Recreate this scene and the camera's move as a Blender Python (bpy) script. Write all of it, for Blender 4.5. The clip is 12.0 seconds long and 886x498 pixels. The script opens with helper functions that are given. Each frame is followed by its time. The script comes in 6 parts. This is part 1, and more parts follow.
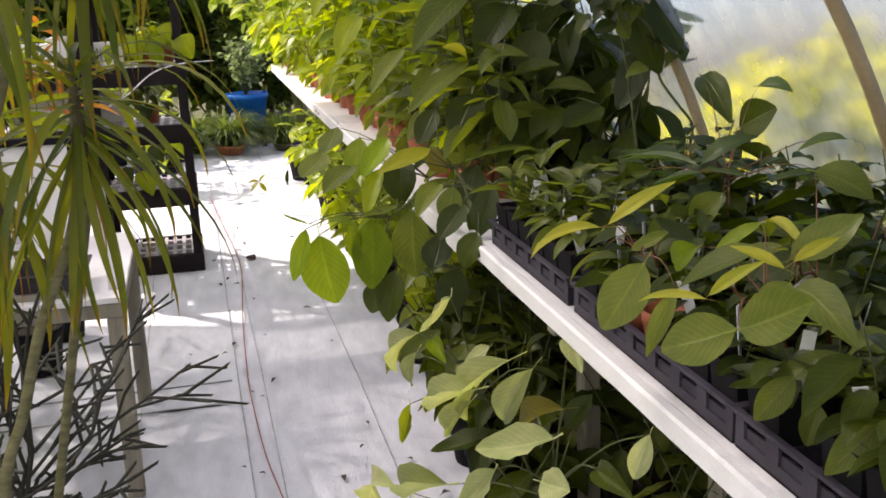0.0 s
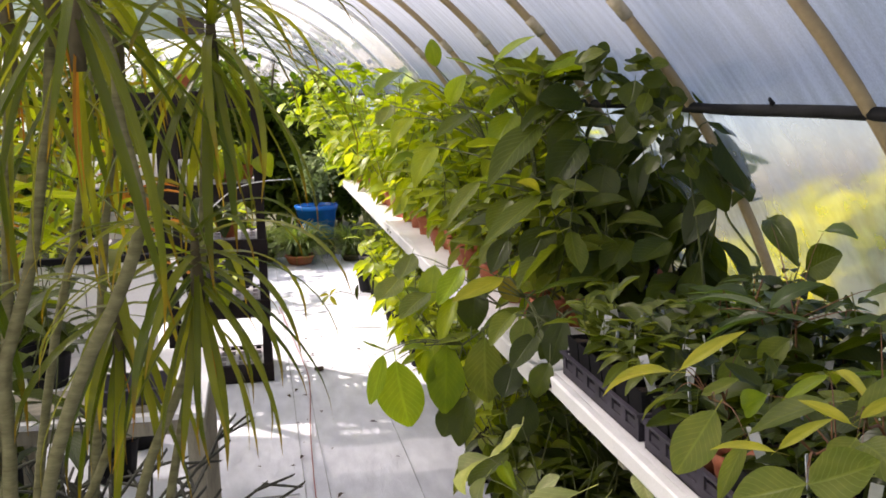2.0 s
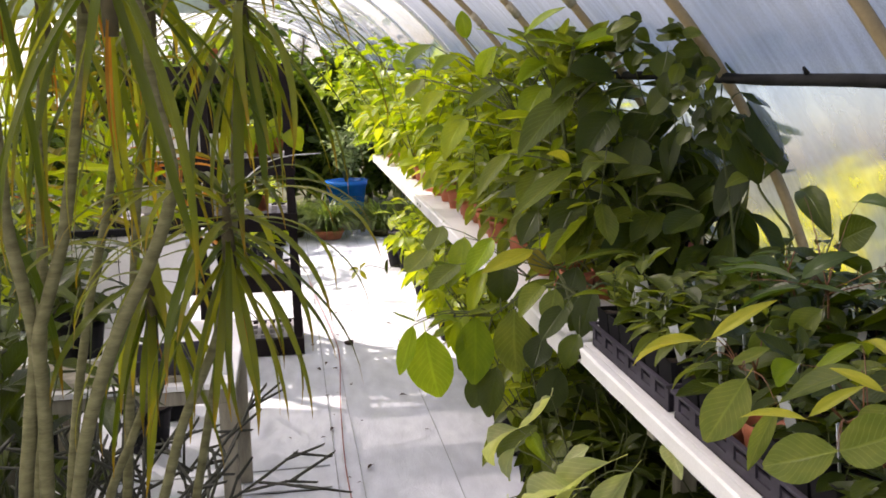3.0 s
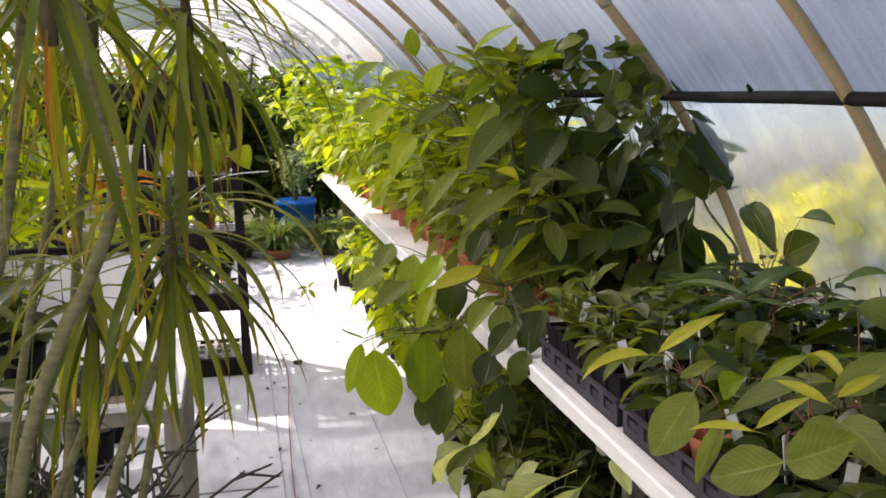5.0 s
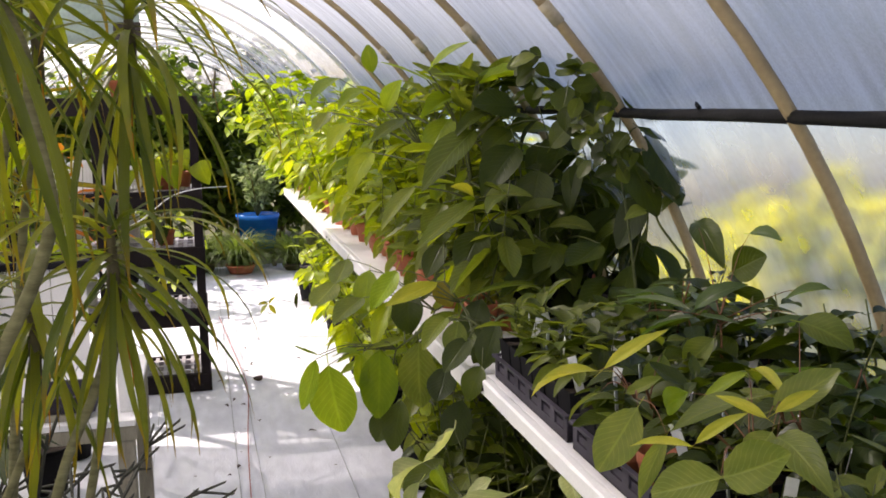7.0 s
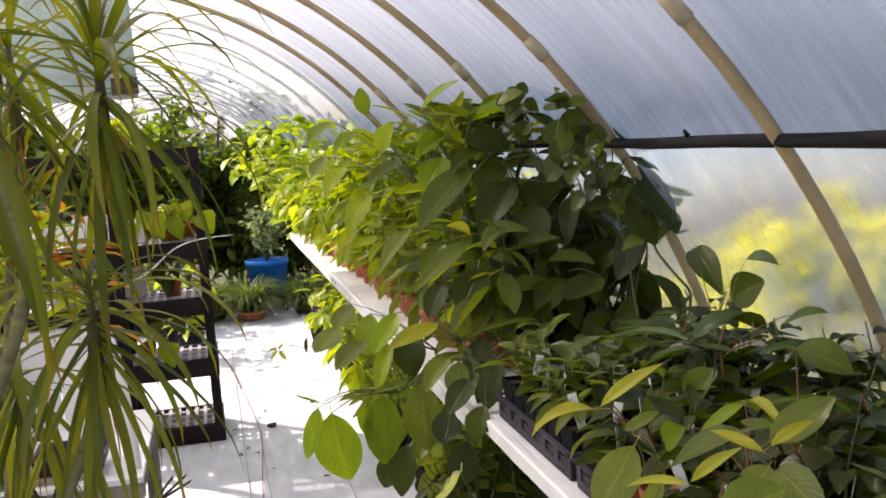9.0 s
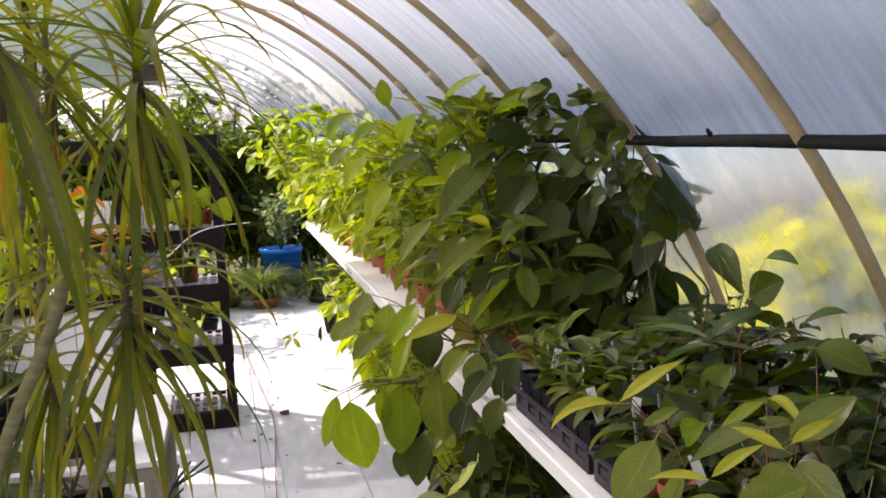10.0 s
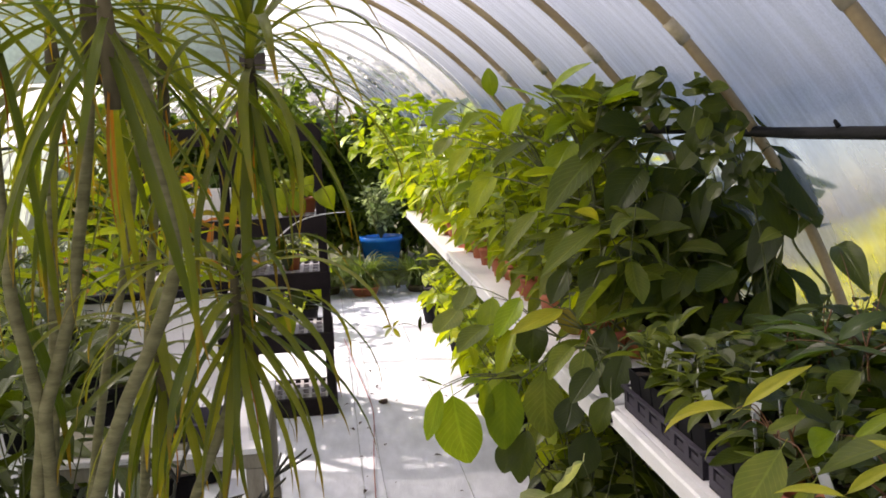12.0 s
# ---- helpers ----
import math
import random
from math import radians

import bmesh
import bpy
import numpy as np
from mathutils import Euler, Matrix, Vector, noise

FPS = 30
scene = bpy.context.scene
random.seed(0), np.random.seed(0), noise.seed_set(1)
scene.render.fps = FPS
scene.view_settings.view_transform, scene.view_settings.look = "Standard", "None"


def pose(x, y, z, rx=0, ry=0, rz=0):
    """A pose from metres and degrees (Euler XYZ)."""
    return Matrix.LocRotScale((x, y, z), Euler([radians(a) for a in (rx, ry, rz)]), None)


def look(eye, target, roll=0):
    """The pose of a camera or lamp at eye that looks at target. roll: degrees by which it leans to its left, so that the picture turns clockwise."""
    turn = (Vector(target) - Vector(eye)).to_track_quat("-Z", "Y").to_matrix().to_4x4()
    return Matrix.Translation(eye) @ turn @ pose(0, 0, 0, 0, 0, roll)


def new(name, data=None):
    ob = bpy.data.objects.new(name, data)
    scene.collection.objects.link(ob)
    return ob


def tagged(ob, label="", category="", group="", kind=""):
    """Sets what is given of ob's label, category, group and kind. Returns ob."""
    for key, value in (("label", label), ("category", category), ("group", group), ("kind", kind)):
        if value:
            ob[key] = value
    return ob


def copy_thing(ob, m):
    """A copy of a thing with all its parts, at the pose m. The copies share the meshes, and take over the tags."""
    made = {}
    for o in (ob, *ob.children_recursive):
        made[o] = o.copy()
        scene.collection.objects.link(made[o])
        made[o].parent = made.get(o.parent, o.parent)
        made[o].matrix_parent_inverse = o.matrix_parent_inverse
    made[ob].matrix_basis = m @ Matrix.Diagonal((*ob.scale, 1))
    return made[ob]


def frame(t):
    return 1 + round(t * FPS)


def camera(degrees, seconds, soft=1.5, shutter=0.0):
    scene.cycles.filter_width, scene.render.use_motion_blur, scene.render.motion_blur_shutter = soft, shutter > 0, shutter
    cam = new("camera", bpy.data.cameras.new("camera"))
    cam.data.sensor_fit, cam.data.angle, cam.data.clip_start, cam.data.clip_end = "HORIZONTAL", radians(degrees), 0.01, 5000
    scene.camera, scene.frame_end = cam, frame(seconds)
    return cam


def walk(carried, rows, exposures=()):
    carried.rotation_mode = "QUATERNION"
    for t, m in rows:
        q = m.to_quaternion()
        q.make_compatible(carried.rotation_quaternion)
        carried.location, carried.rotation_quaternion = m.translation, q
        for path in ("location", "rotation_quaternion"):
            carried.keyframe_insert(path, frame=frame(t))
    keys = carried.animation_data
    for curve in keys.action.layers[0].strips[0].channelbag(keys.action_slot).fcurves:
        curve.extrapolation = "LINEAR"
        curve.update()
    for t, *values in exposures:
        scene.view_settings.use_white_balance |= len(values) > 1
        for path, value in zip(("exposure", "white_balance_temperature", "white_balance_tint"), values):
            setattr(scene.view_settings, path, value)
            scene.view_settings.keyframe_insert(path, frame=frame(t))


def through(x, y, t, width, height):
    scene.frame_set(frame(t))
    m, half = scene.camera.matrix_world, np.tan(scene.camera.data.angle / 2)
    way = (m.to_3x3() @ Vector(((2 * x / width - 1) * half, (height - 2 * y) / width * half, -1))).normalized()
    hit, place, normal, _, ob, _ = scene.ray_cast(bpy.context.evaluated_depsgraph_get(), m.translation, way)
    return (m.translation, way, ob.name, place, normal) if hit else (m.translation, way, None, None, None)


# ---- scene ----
cam = camera(45.0, 12.0, 1.7)
PATH = [
    (0, (0.11, 0.129, 1.456), (0.541, 2.016, 0.954), -2.2),
    (0.5, (0.09, 0.124, 1.5), (0.434, 2.044, 1.058), -3.1),
    (1, (0.088, 0.082, 1.524), (0.493, 2.01, 1.182), -1.8),
    (1.5, (0.086, 0.076, 1.527), (0.504, 2.006, 1.214), -1.3),
    (2, (0.062, 0.049, 1.53), (0.398, 1.997, 1.226), -1.6),
    (2.5, (0.057, 0.041, 1.521), (0.352, 1.995, 1.216), -1.2),
    (3, (0.061, 0.046, 1.517), (0.34, 1.996, 1.172), -1.7),
    (3.2, (0.057, 0.04, 1.519), (0.323, 1.993, 1.176), -1.9),
    (4.8, (0.053, 0.049, 1.507), (0.387, 1.997, 1.2), -0.8),
    (5, (0.065, 0.054, 1.508), (0.438, 1.994, 1.197), -1.4),
    (5.5, (0.074, 0.057, 1.511), (0.477, 1.994, 1.216), -1.5),
    (6, (0.076, 0.06, 1.511), (0.454, 2.002, 1.218), -1.4),
    (6.5, (0.082, 0.052, 1.511), (0.481, 1.991, 1.225), -1.6),
    (7, (0.092, 0.044, 1.512), (0.528, 1.975, 1.226), -1.2),
    (7.2, (0.091, 0.03, 1.512), (0.535, 1.961, 1.238), -1.3),
    (8.8, (0.119, 0.048, 1.516), (0.535, 1.993, 1.303), -3.7),
    (9, (0.136, 0.051, 1.522), (0.551, 1.995, 1.301), -4.3),
    (9.5, (0.13, 0.06, 1.519), (0.509, 2.015, 1.326), -3.7),
    (10, (0.111, 0.035, 1.529), (0.504, 1.982, 1.293), -3.2),
    (10.5, (0.117, 0.049, 1.513), (0.483, 2.0, 1.268), -3.6),
    (11, (0.116, 0.057, 1.514), (0.48, 2.006, 1.25), -3.0),
    (11.5, (0.117, 0.07, 1.522), (0.469, 2.021, 1.264), -3.7),
    (12, (0.098, 0.09, 1.529), (0.311, 2.064, 1.284), -2.9),
]
walk(cam, [(t, look(eye, target, roll)) for t, eye, target, roll in PATH], [(0, 1.72, 6720, 23), (10, 1.70, 6720, 23), (11, 1.62, 6720, 23), (12, 1.54, 6720, 23)])

# ---- light ----
SUN_ELEVATION, SUN_AZIMUTH = 43.0, -46.0      # degrees; azimuth from +y, minus is towards -x
to_sun = Vector((math.sin(radians(SUN_AZIMUTH)) * math.cos(radians(SUN_ELEVATION)),
                 math.cos(radians(SUN_AZIMUTH)) * math.cos(radians(SUN_ELEVATION)),
                 math.sin(radians(SUN_ELEVATION))))
world = bpy.data.worlds.new("world")
scene.world = world
world.use_nodes = True
wn = world.node_tree.nodes
sky = wn.new("ShaderNodeTexSky")
sky.sky_type = "NISHITA"
sky.sun_disc = False
sky.sun_elevation = radians(SUN_ELEVATION)
sky.sun_rotation = radians(SUN_AZIMUTH)
sky.air_density, sky.dust_density = 1.0, 1.6
wn["Background"].inputs["Strength"].default_value = 0.064
world.node_tree.links.new(sky.outputs["Color"], wn["Background"].inputs["Color"])
sun_data = bpy.data.lights.new("sun", "SUN")
sun_data.energy, sun_data.angle, sun_data.color = 5.0, radians(0.9), (1.0, 0.93, 0.80)
sun = new("sun", sun_data)
sun.matrix_world = look((0, 0, 0), -to_sun)


# ---- materials ----
def nodes_of(m):
    m.use_nodes = True
    return m.node_tree.nodes, m.node_tree.links, m.node_tree.nodes["Principled BSDF"]


def ramp(n, l, source, stops):
    r = n.new("ShaderNodeValToRGB")
    while len(r.color_ramp.elements) < len(stops):
        r.color_ramp.elements.new(0.5)
    for e, (p, c) in zip(r.color_ramp.elements, stops):
        e.position, e.color = p, (*c, 1)
    l.new(source, r.inputs["Fac"])
    return r.outputs["Color"]


def noise_tex(n, l, scale, detail=4, stretch=None, coord="Object"):
    tc = n.new("ShaderNodeTexCoord")
    t = n.new("ShaderNodeTexNoise")
    t.inputs["Scale"].default_value, t.inputs["Detail"].default_value = scale, detail
    v = tc.outputs[coord]
    if stretch:
        mp = n.new("ShaderNodeMapping")
        mp.inputs["Scale"].default_value = stretch
        l.new(v, mp.inputs["Vector"])
        v = mp.outputs["Vector"]
    l.new(v, t.inputs["Vector"])
    return t.outputs["Fac"]


def bump(n, l, bsdf, height, strength, distance):
    b = n.new("ShaderNodeBump")
    b.inputs["Strength"].default_value, b.inputs["Distance"].default_value = strength, distance
    l.new(height, b.inputs["Height"])
    l.new(b.outputs["Normal"], bsdf.inputs["Normal"])
    return b


def surface(name, dark, light, scale=8, rough=0.6, fine=120, relief=0.15, depth=0.002, metal=0.0, stretch=None, shine=0.3):
    """A worn surface: broad mottling between two colours, fine grain in relief."""
    m = bpy.data.materials.new(name)
    n, l, p = nodes_of(m)
    a = noise_tex(n, l, scale, 6, stretch)
    b = noise_tex(n, l, fine, 3, stretch)
    mix = n.new("ShaderNodeMath")
    mix.operation = "MULTIPLY_ADD"
    mix.inputs[1].default_value = 0.35
    l.new(b, mix.inputs[0])
    l.new(a, mix.inputs[2])
    l.new(ramp(n, l, mix.outputs[0], [(0.42, dark), (0.85, light)]), p.inputs["Base Color"])
    p.inputs["Roughness"].default_value, p.inputs["Metallic"].default_value = rough, metal
    p.inputs["Specular IOR Level"].default_value = shine
    bump(n, l, p, mix.outputs[0], relief, depth)
    return m


def leaf_mat(name, dark, light, through, rough=0.38, veins=0.35, share=0.42, pale=1.5, tip=0.0):
    """A leaf: pinnate veins from the leaf's own coordinates, one tone a leaf, light shining through."""
    m = bpy.data.materials.new(name)
    n, l, p = nodes_of(m)
    info, geo = n.new("ShaderNodeObjectInfo"), n.new("ShaderNodeNewGeometry")
    add = n.new("ShaderNodeMath")
    add.operation = "ADD"
    l.new(info.outputs["Random"], add.inputs[0])
    l.new(geo.outputs["Random Per Island"], add.inputs[1])
    fr = n.new("ShaderNodeMath")
    fr.operation = "FRACT"
    l.new(add.outputs[0], fr.inputs[0])
    tone = ramp(n, l, fr.outputs[0], [(0.0, dark), (1.0, light)])
    uv = n.new("ShaderNodeUVMap")
    sep = n.new("ShaderNodeSeparateXYZ")
    l.new(uv.outputs["UV"], sep.inputs[0])
    ab = n.new("ShaderNodeMath")
    ab.operation = "ABSOLUTE"
    l.new(sep.outputs["X"], ab.inputs[0])
    ph = n.new("ShaderNodeMath")          # v * 62 - |u| * 22
    ph.operation = "MULTIPLY"
    ph.inputs[1].default_value = 62
    l.new(sep.outputs["Y"], ph.inputs[0])
    ph2 = n.new("ShaderNodeMath")
    ph2.operation = "MULTIPLY_ADD"
    ph2.inputs[1].default_value = -20
    l.new(ab.outputs[0], ph2.inputs[0])
    l.new(ph.outputs[0], ph2.inputs[2])
    sn = n.new("ShaderNodeMath")
    sn.operation = "SINE"
    l.new(ph2.outputs[0], sn.inputs[0])
    side = ramp(n, l, sn.outputs[0], [(0.80, (0, 0, 0)), (1.0, (0.8, 0.8, 0.8))])
    rib = ramp(n, l, ab.outputs[0], [(0.03, (1, 1, 1)), (0.09, (0, 0, 0))])
    vein = n.new("ShaderNodeMix")
    vein.data_type, vein.blend_type = "RGBA", "LIGHTEN"
    vein.inputs["Factor"].default_value = 1.0
    l.new(side, vein.inputs["A"])
    l.new(rib, vein.inputs["B"])
    amount = n.new("ShaderNodeMath")
    amount.operation = "MULTIPLY"
    amount.inputs[1].default_value = veins
    l.new(vein.outputs["Result"], amount.inputs[0])
    bright = n.new("ShaderNodeMix")
    bright.data_type, bright.blend_type = "RGBA", "MULTIPLY"
    bright.inputs["Factor"].default_value = 1.0
    bright.inputs["B"].default_value = (pale, pale, pale * 1.1, 1)
    l.new(tone, bright.inputs["A"])
    col = n.new("ShaderNodeMix")
    col.data_type = "RGBA"
    l.new(amount.outputs[0], col.inputs["Factor"])
    l.new(tone, col.inputs["A"])
    l.new(bright.outputs["Result"], col.inputs["B"])
    blot = n.new("ShaderNodeMix")
    blot.data_type, blot.blend_type = "RGBA", "MULTIPLY"
    l.new(ramp(n, l, noise_tex(n, l, 2.6, 5), [(0.35, (0.9, 0.9, 0.9)), (0.65, (0, 0, 0))]), blot.inputs["Factor"])
    l.new(col.outputs["Result"], blot.inputs["A"])
    blot.inputs["B"].default_value = (0.66, 0.76, 0.6, 1)
    if tip:                               # the end of the leaf dries to orange
        dry = n.new("ShaderNodeMix")
        dry.data_type = "RGBA"
        l.new(ramp(n, l, sep.outputs["Y"], [(0.80, (0, 0, 0)), (1.0, (tip, tip, tip))]), dry.inputs["Factor"])
        l.new(blot.outputs["Result"], dry.inputs["A"])
        dry.inputs["B"].default_value = (0.34, 0.15, 0.018, 1)
        blot = dry
    l.new(blot.outputs["Result"], p.inputs["Base Color"])
    p.inputs["Roughness"].default_value = rough
    p.inputs["Specular IOR Level"].default_value = 0.24
    b = bump(n, l, p, vein.outputs["Result"], 0.4, 0.003)
    b.invert = True
    tr = n.new("ShaderNodeBsdfTranslucent")
    tint = n.new("ShaderNodeMix")
    tint.data_type, tint.blend_type = "RGBA", "MULTIPLY"
    tint.inputs["Factor"].default_value = 1.0
    tint.inputs["B"].default_value = (*through, 1)
    l.new(blot.outputs["Result"], tint.inputs["A"])
    l.new(tint.outputs["Result"], tr.inputs["Color"])
    mx = n.new("ShaderNodeMixShader")
    mx.inputs["Fac"].default_value = share
    l.new(p.outputs[0], mx.inputs[1])
    l.new(tr.outputs[0], mx.inputs[2])
    l.new(mx.outputs[0], n["Material Output"].inputs["Surface"])
    return m


def film_mat(name, clear, tint, streak=(30, 1.2, 3), haze=0.5, blur=0.0, grain=55, relief=0.35, fleck=0.4):
    """Greenhouse film: scatters most of the light that goes through it, lets a part pass straight."""
    m = bpy.data.materials.new(name)
    n, l, p = nodes_of(m)
    a = noise_tex(n, l, 1.0, 6, streak)
    b = noise_tex(n, l, grain, 3)
    mix = n.new("ShaderNodeMath")
    mix.operation = "MULTIPLY_ADD"
    mix.inputs[1].default_value = fleck
    centre = 0.5 + 0.5 * fleck
    l.new(b, mix.inputs[0])
    l.new(a, mix.inputs[2])
    colour = ramp(n, l, mix.outputs[0], [(centre - 0.25, tuple(c * 0.74 for c in tint)), (centre + 0.2, tuple(min(1, c * 1.08) for c in tint))])
    p.inputs["Roughness"].default_value = 0.3
    l.new(colour, p.inputs["Base Color"])
    bm_node = bump(n, l, p, mix.outputs[0], relief, 0.004)
    tr = n.new("ShaderNodeBsdfTranslucent")
    l.new(colour, tr.inputs["Color"])
    l.new(bm_node.outputs["Normal"], tr.inputs["Normal"])
    if blur:
        cl = n.new("ShaderNodeBsdfRefraction")
        cl.inputs["Roughness"].default_value, cl.inputs["IOR"].default_value = blur, 1.10
    else:
        cl = n.new("ShaderNodeBsdfTransparent")
    cl.inputs["Color"].default_value = (0.95, 0.97, 1.0, 1)
    m1, m2 = n.new("ShaderNodeMixShader"), n.new("ShaderNodeMixShader")
    m1.inputs["Fac"].default_value = haze
    l.new(p.outputs[0], m1.inputs[1])
    l.new(tr.outputs[0], m1.inputs[2])
    l.new(ramp(n, l, mix.outputs[0], [(centre - 0.2, (clear * 1.35,) * 3), (centre + 0.15, (clear * 0.6,) * 3)]), m2.inputs["Fac"])
    l.new(m1.outputs[0], m2.inputs[1])
    l.new(cl.outputs[0], m2.inputs[2])
    l.new(m2.outputs[0], n["Material Output"].inputs["Surface"])
    return m


M_LEAF = [
    leaf_mat("leaf_grey_green", (0.086, 0.108, 0.018), (0.190, 0.208, 0.046), (2.1, 2.1, 0.40), rough=0.34, veins=0.5, pale=1.7),
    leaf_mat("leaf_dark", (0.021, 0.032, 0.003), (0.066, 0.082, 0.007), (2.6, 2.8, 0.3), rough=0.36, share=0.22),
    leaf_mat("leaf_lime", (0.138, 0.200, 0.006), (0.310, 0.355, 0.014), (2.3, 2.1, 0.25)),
    leaf_mat("leaf_yellow", (0.360, 0.350, 0.030), (0.490, 0.450, 0.045), (1.5, 1.4, 0.4), veins=0.2),
    leaf_mat("leaf_olive", (0.130, 0.120, 0.010), (0.220, 0.180, 0.016), (1.9, 1.6, 0.4)),
    leaf_mat("leaf_blue_green", (0.060, 0.088, 0.030), (0.115, 0.150, 0.056), (1.8, 2.1, 0.6), rough=0.3),
    leaf_mat("leaf_orange", (0.420, 0.130, 0.020), (0.550, 0.300, 0.030), (1.5, 1.0, 0.4), veins=0.5),
    leaf_mat("leaf_cream", (0.480, 0.500, 0.320), (0.200, 0.250, 0.100), (1.2, 1.3, 0.8), veins=0.6),
    # Pale tone pushed brighter: direct sun on the low leaves put into colour.
    leaf_mat("leaf_pale_sunlit", (0.430, 0.460, 0.190), (0.640, 0.640, 0.350), (1.5, 1.5, 0.7), veins=0.45),
    leaf_mat("leaf_fresh", (0.240, 0.330, 0.014), (0.340, 0.420, 0.026), (1.8, 1.7, 0.3), veins=0.5),
]
M_STRAP = leaf_mat("leaf_strap", (0.046, 0.072, 0.012), (0.180, 0.190, 0.030), (2.3, 2.1, 0.40), veins=0.08, rough=0.30, share=0.52, tip=0.5)
M_STRAP_DRY = leaf_mat("leaf_strap_dry", (0.200, 0.085, 0.010), (0.480, 0.230, 0.026), (1.6, 1.1, 0.5), veins=0.1, rough=0.6)
M_GRASS = leaf_mat("leaf_grass", (0.070, 0.110, 0.026), (0.170, 0.210, 0.080), (1.8, 1.8, 0.6), veins=0.1)
M_TREE = leaf_mat("leaf_tree", (0.016, 0.032, 0.008), (0.050, 0.080, 0.016), (2.4, 2.4, 0.5), veins=0.1)
M_BUSH = leaf_mat("leaf_bush", (0.026, 0.050, 0.010), (0.140, 0.190, 0.034), (2.2, 2.2, 0.4), veins=0.1)
M_SHRUB = leaf_mat("leaf_shrub_yellow", (0.480, 0.500, 0.012), (0.780, 0.700, 0.016), (1.3, 1.3, 0.3), veins=0.1)
M_STEM = surface("stem_green", (0.05, 0.065, 0.02), (0.11, 0.12, 0.04), 30, 0.6)
M_STEM_RED = surface("stem_red", (0.10, 0.045, 0.018), (0.19, 0.08, 0.03), 30, 0.5)
M_BARK = surface("bark_grey", (0.078, 0.074, 0.030), (0.180, 0.166, 0.080), 22, 0.85, 110, 0.6, 0.003, stretch=(1, 1, 4))
M_BARK_DARK = surface("bark_dark", (0.045, 0.038, 0.018), (0.115, 0.095, 0.050), 9, 0.9, 60, 0.6, 0.01)
M_TWIG = surface("twig_pencil", (0.014, 0.015, 0.011), (0.050, 0.050, 0.034), 40, 0.6)
M_CLOTH = surface("ground_cloth", (0.56, 0.575, 0.63), (0.75, 0.77, 0.83), 6.5, 0.5, 130, 0.9, 0.010, stretch=(2.2, 0.75, 1))
M_CLOTH_SEAM = surface("cloth_seam", (0.22, 0.23, 0.24), (0.48, 0.50, 0.51), 20, 0.7)
M_WHITE = surface("white_board", (0.70, 0.69, 0.67), (0.86, 0.85, 0.84), 5, 0.35, 160, 0.08, 0.001)
M_TIMBER = surface("grey_tan_timber", (0.19, 0.17, 0.13), (0.34, 0.31, 0.24), 6, 0.8, 60, 0.35, 0.002, stretch=(6, 6, 1))
M_PIPE = surface("hoop_pipe", (0.28, 0.20, 0.105), (0.46, 0.35, 0.19), 7, 0.5, 110, 0.15, 0.001)
M_COUPLING = surface("pipe_coupling", (0.34, 0.28, 0.17), (0.56, 0.48, 0.33), 40, 0.5)
M_BLACK = surface("black_plastic", (0.004, 0.004, 0.005), (0.014, 0.013, 0.016), 10, 0.75, 140, 0.1, 0.001, shine=0.12)
M_TRAY = surface("grey_mauve_tray", (0.024, 0.021, 0.029), (0.060, 0.053, 0.070), 9, 0.6, 140, 0.12, 0.001, shine=0.2)
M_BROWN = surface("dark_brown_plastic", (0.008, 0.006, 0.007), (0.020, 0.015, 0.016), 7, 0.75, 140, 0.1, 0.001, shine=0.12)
M_GRATE = surface("pale_grey_shelf_lattice", (0.22, 0.20, 0.21), (0.46, 0.43, 0.45), 25, 0.5, 140, 0.08, 0.001)
M_TERRA = surface("terracotta_plastic", (0.30, 0.075, 0.035), (0.46, 0.15, 0.075), 16, 0.6, 130, 0.15, 0.001)
M_SOIL = surface("potting_soil", (0.006, 0.004, 0.003), (0.050, 0.034, 0.024), 60, 0.95, 240, 1.0, 0.006)
M_BLUE = surface("blue_glaze", (0.003, 0.105, 0.46), (0.007, 0.17, 0.60), 6, 0.25, 90, 0.05, 0.001)
M_TAG = surface("white_tag", (0.62, 0.62, 0.62), (0.80, 0.80, 0.80), 30, 0.4)
M_CORD = surface("red_cord", (0.30, 0.09, 0.085), (0.42, 0.17, 0.15), 40, 0.6)
M_BEAM = surface("black_wrap", (0.003, 0.003, 0.003), (0.011, 0.011, 0.011), 16, 0.9, 110, 0.5, 0.006)
M_DEBRIS = surface("dry_leaf", (0.030, 0.020, 0.018), (0.100, 0.070, 0.055), 30, 0.85)
M_GROUND = surface("outside_ground", (0.045, 0.055, 0.022), (0.120, 0.115, 0.060), 0.8, 0.95, 20, 0.8, 0.03)
M_PALE = surface("pale_wall", (0.55, 0.54, 0.50), (0.72, 0.70, 0.66), 3, 0.7)
M_BOARD = surface("dark_timber", (0.020, 0.017, 0.014), (0.060, 0.050, 0.042), 5, 0.9, 60, 0.4, 0.003, stretch=(1, 1, 6))
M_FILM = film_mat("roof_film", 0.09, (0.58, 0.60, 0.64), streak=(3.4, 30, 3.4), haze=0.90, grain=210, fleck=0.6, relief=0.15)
# Roof film again with a lighter tint: this side's sun put into colour.
M_FILM_SUN_TINT = film_mat("sun_tinted_roof_film", 0.085, (0.64, 0.66, 0.70), streak=(3.4, 30, 3.4), haze=0.90, grain=210, fleck=0.6, relief=0.15)
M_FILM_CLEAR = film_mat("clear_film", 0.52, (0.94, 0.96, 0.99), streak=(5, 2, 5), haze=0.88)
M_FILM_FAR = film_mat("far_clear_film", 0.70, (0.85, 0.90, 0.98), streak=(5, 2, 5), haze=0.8)
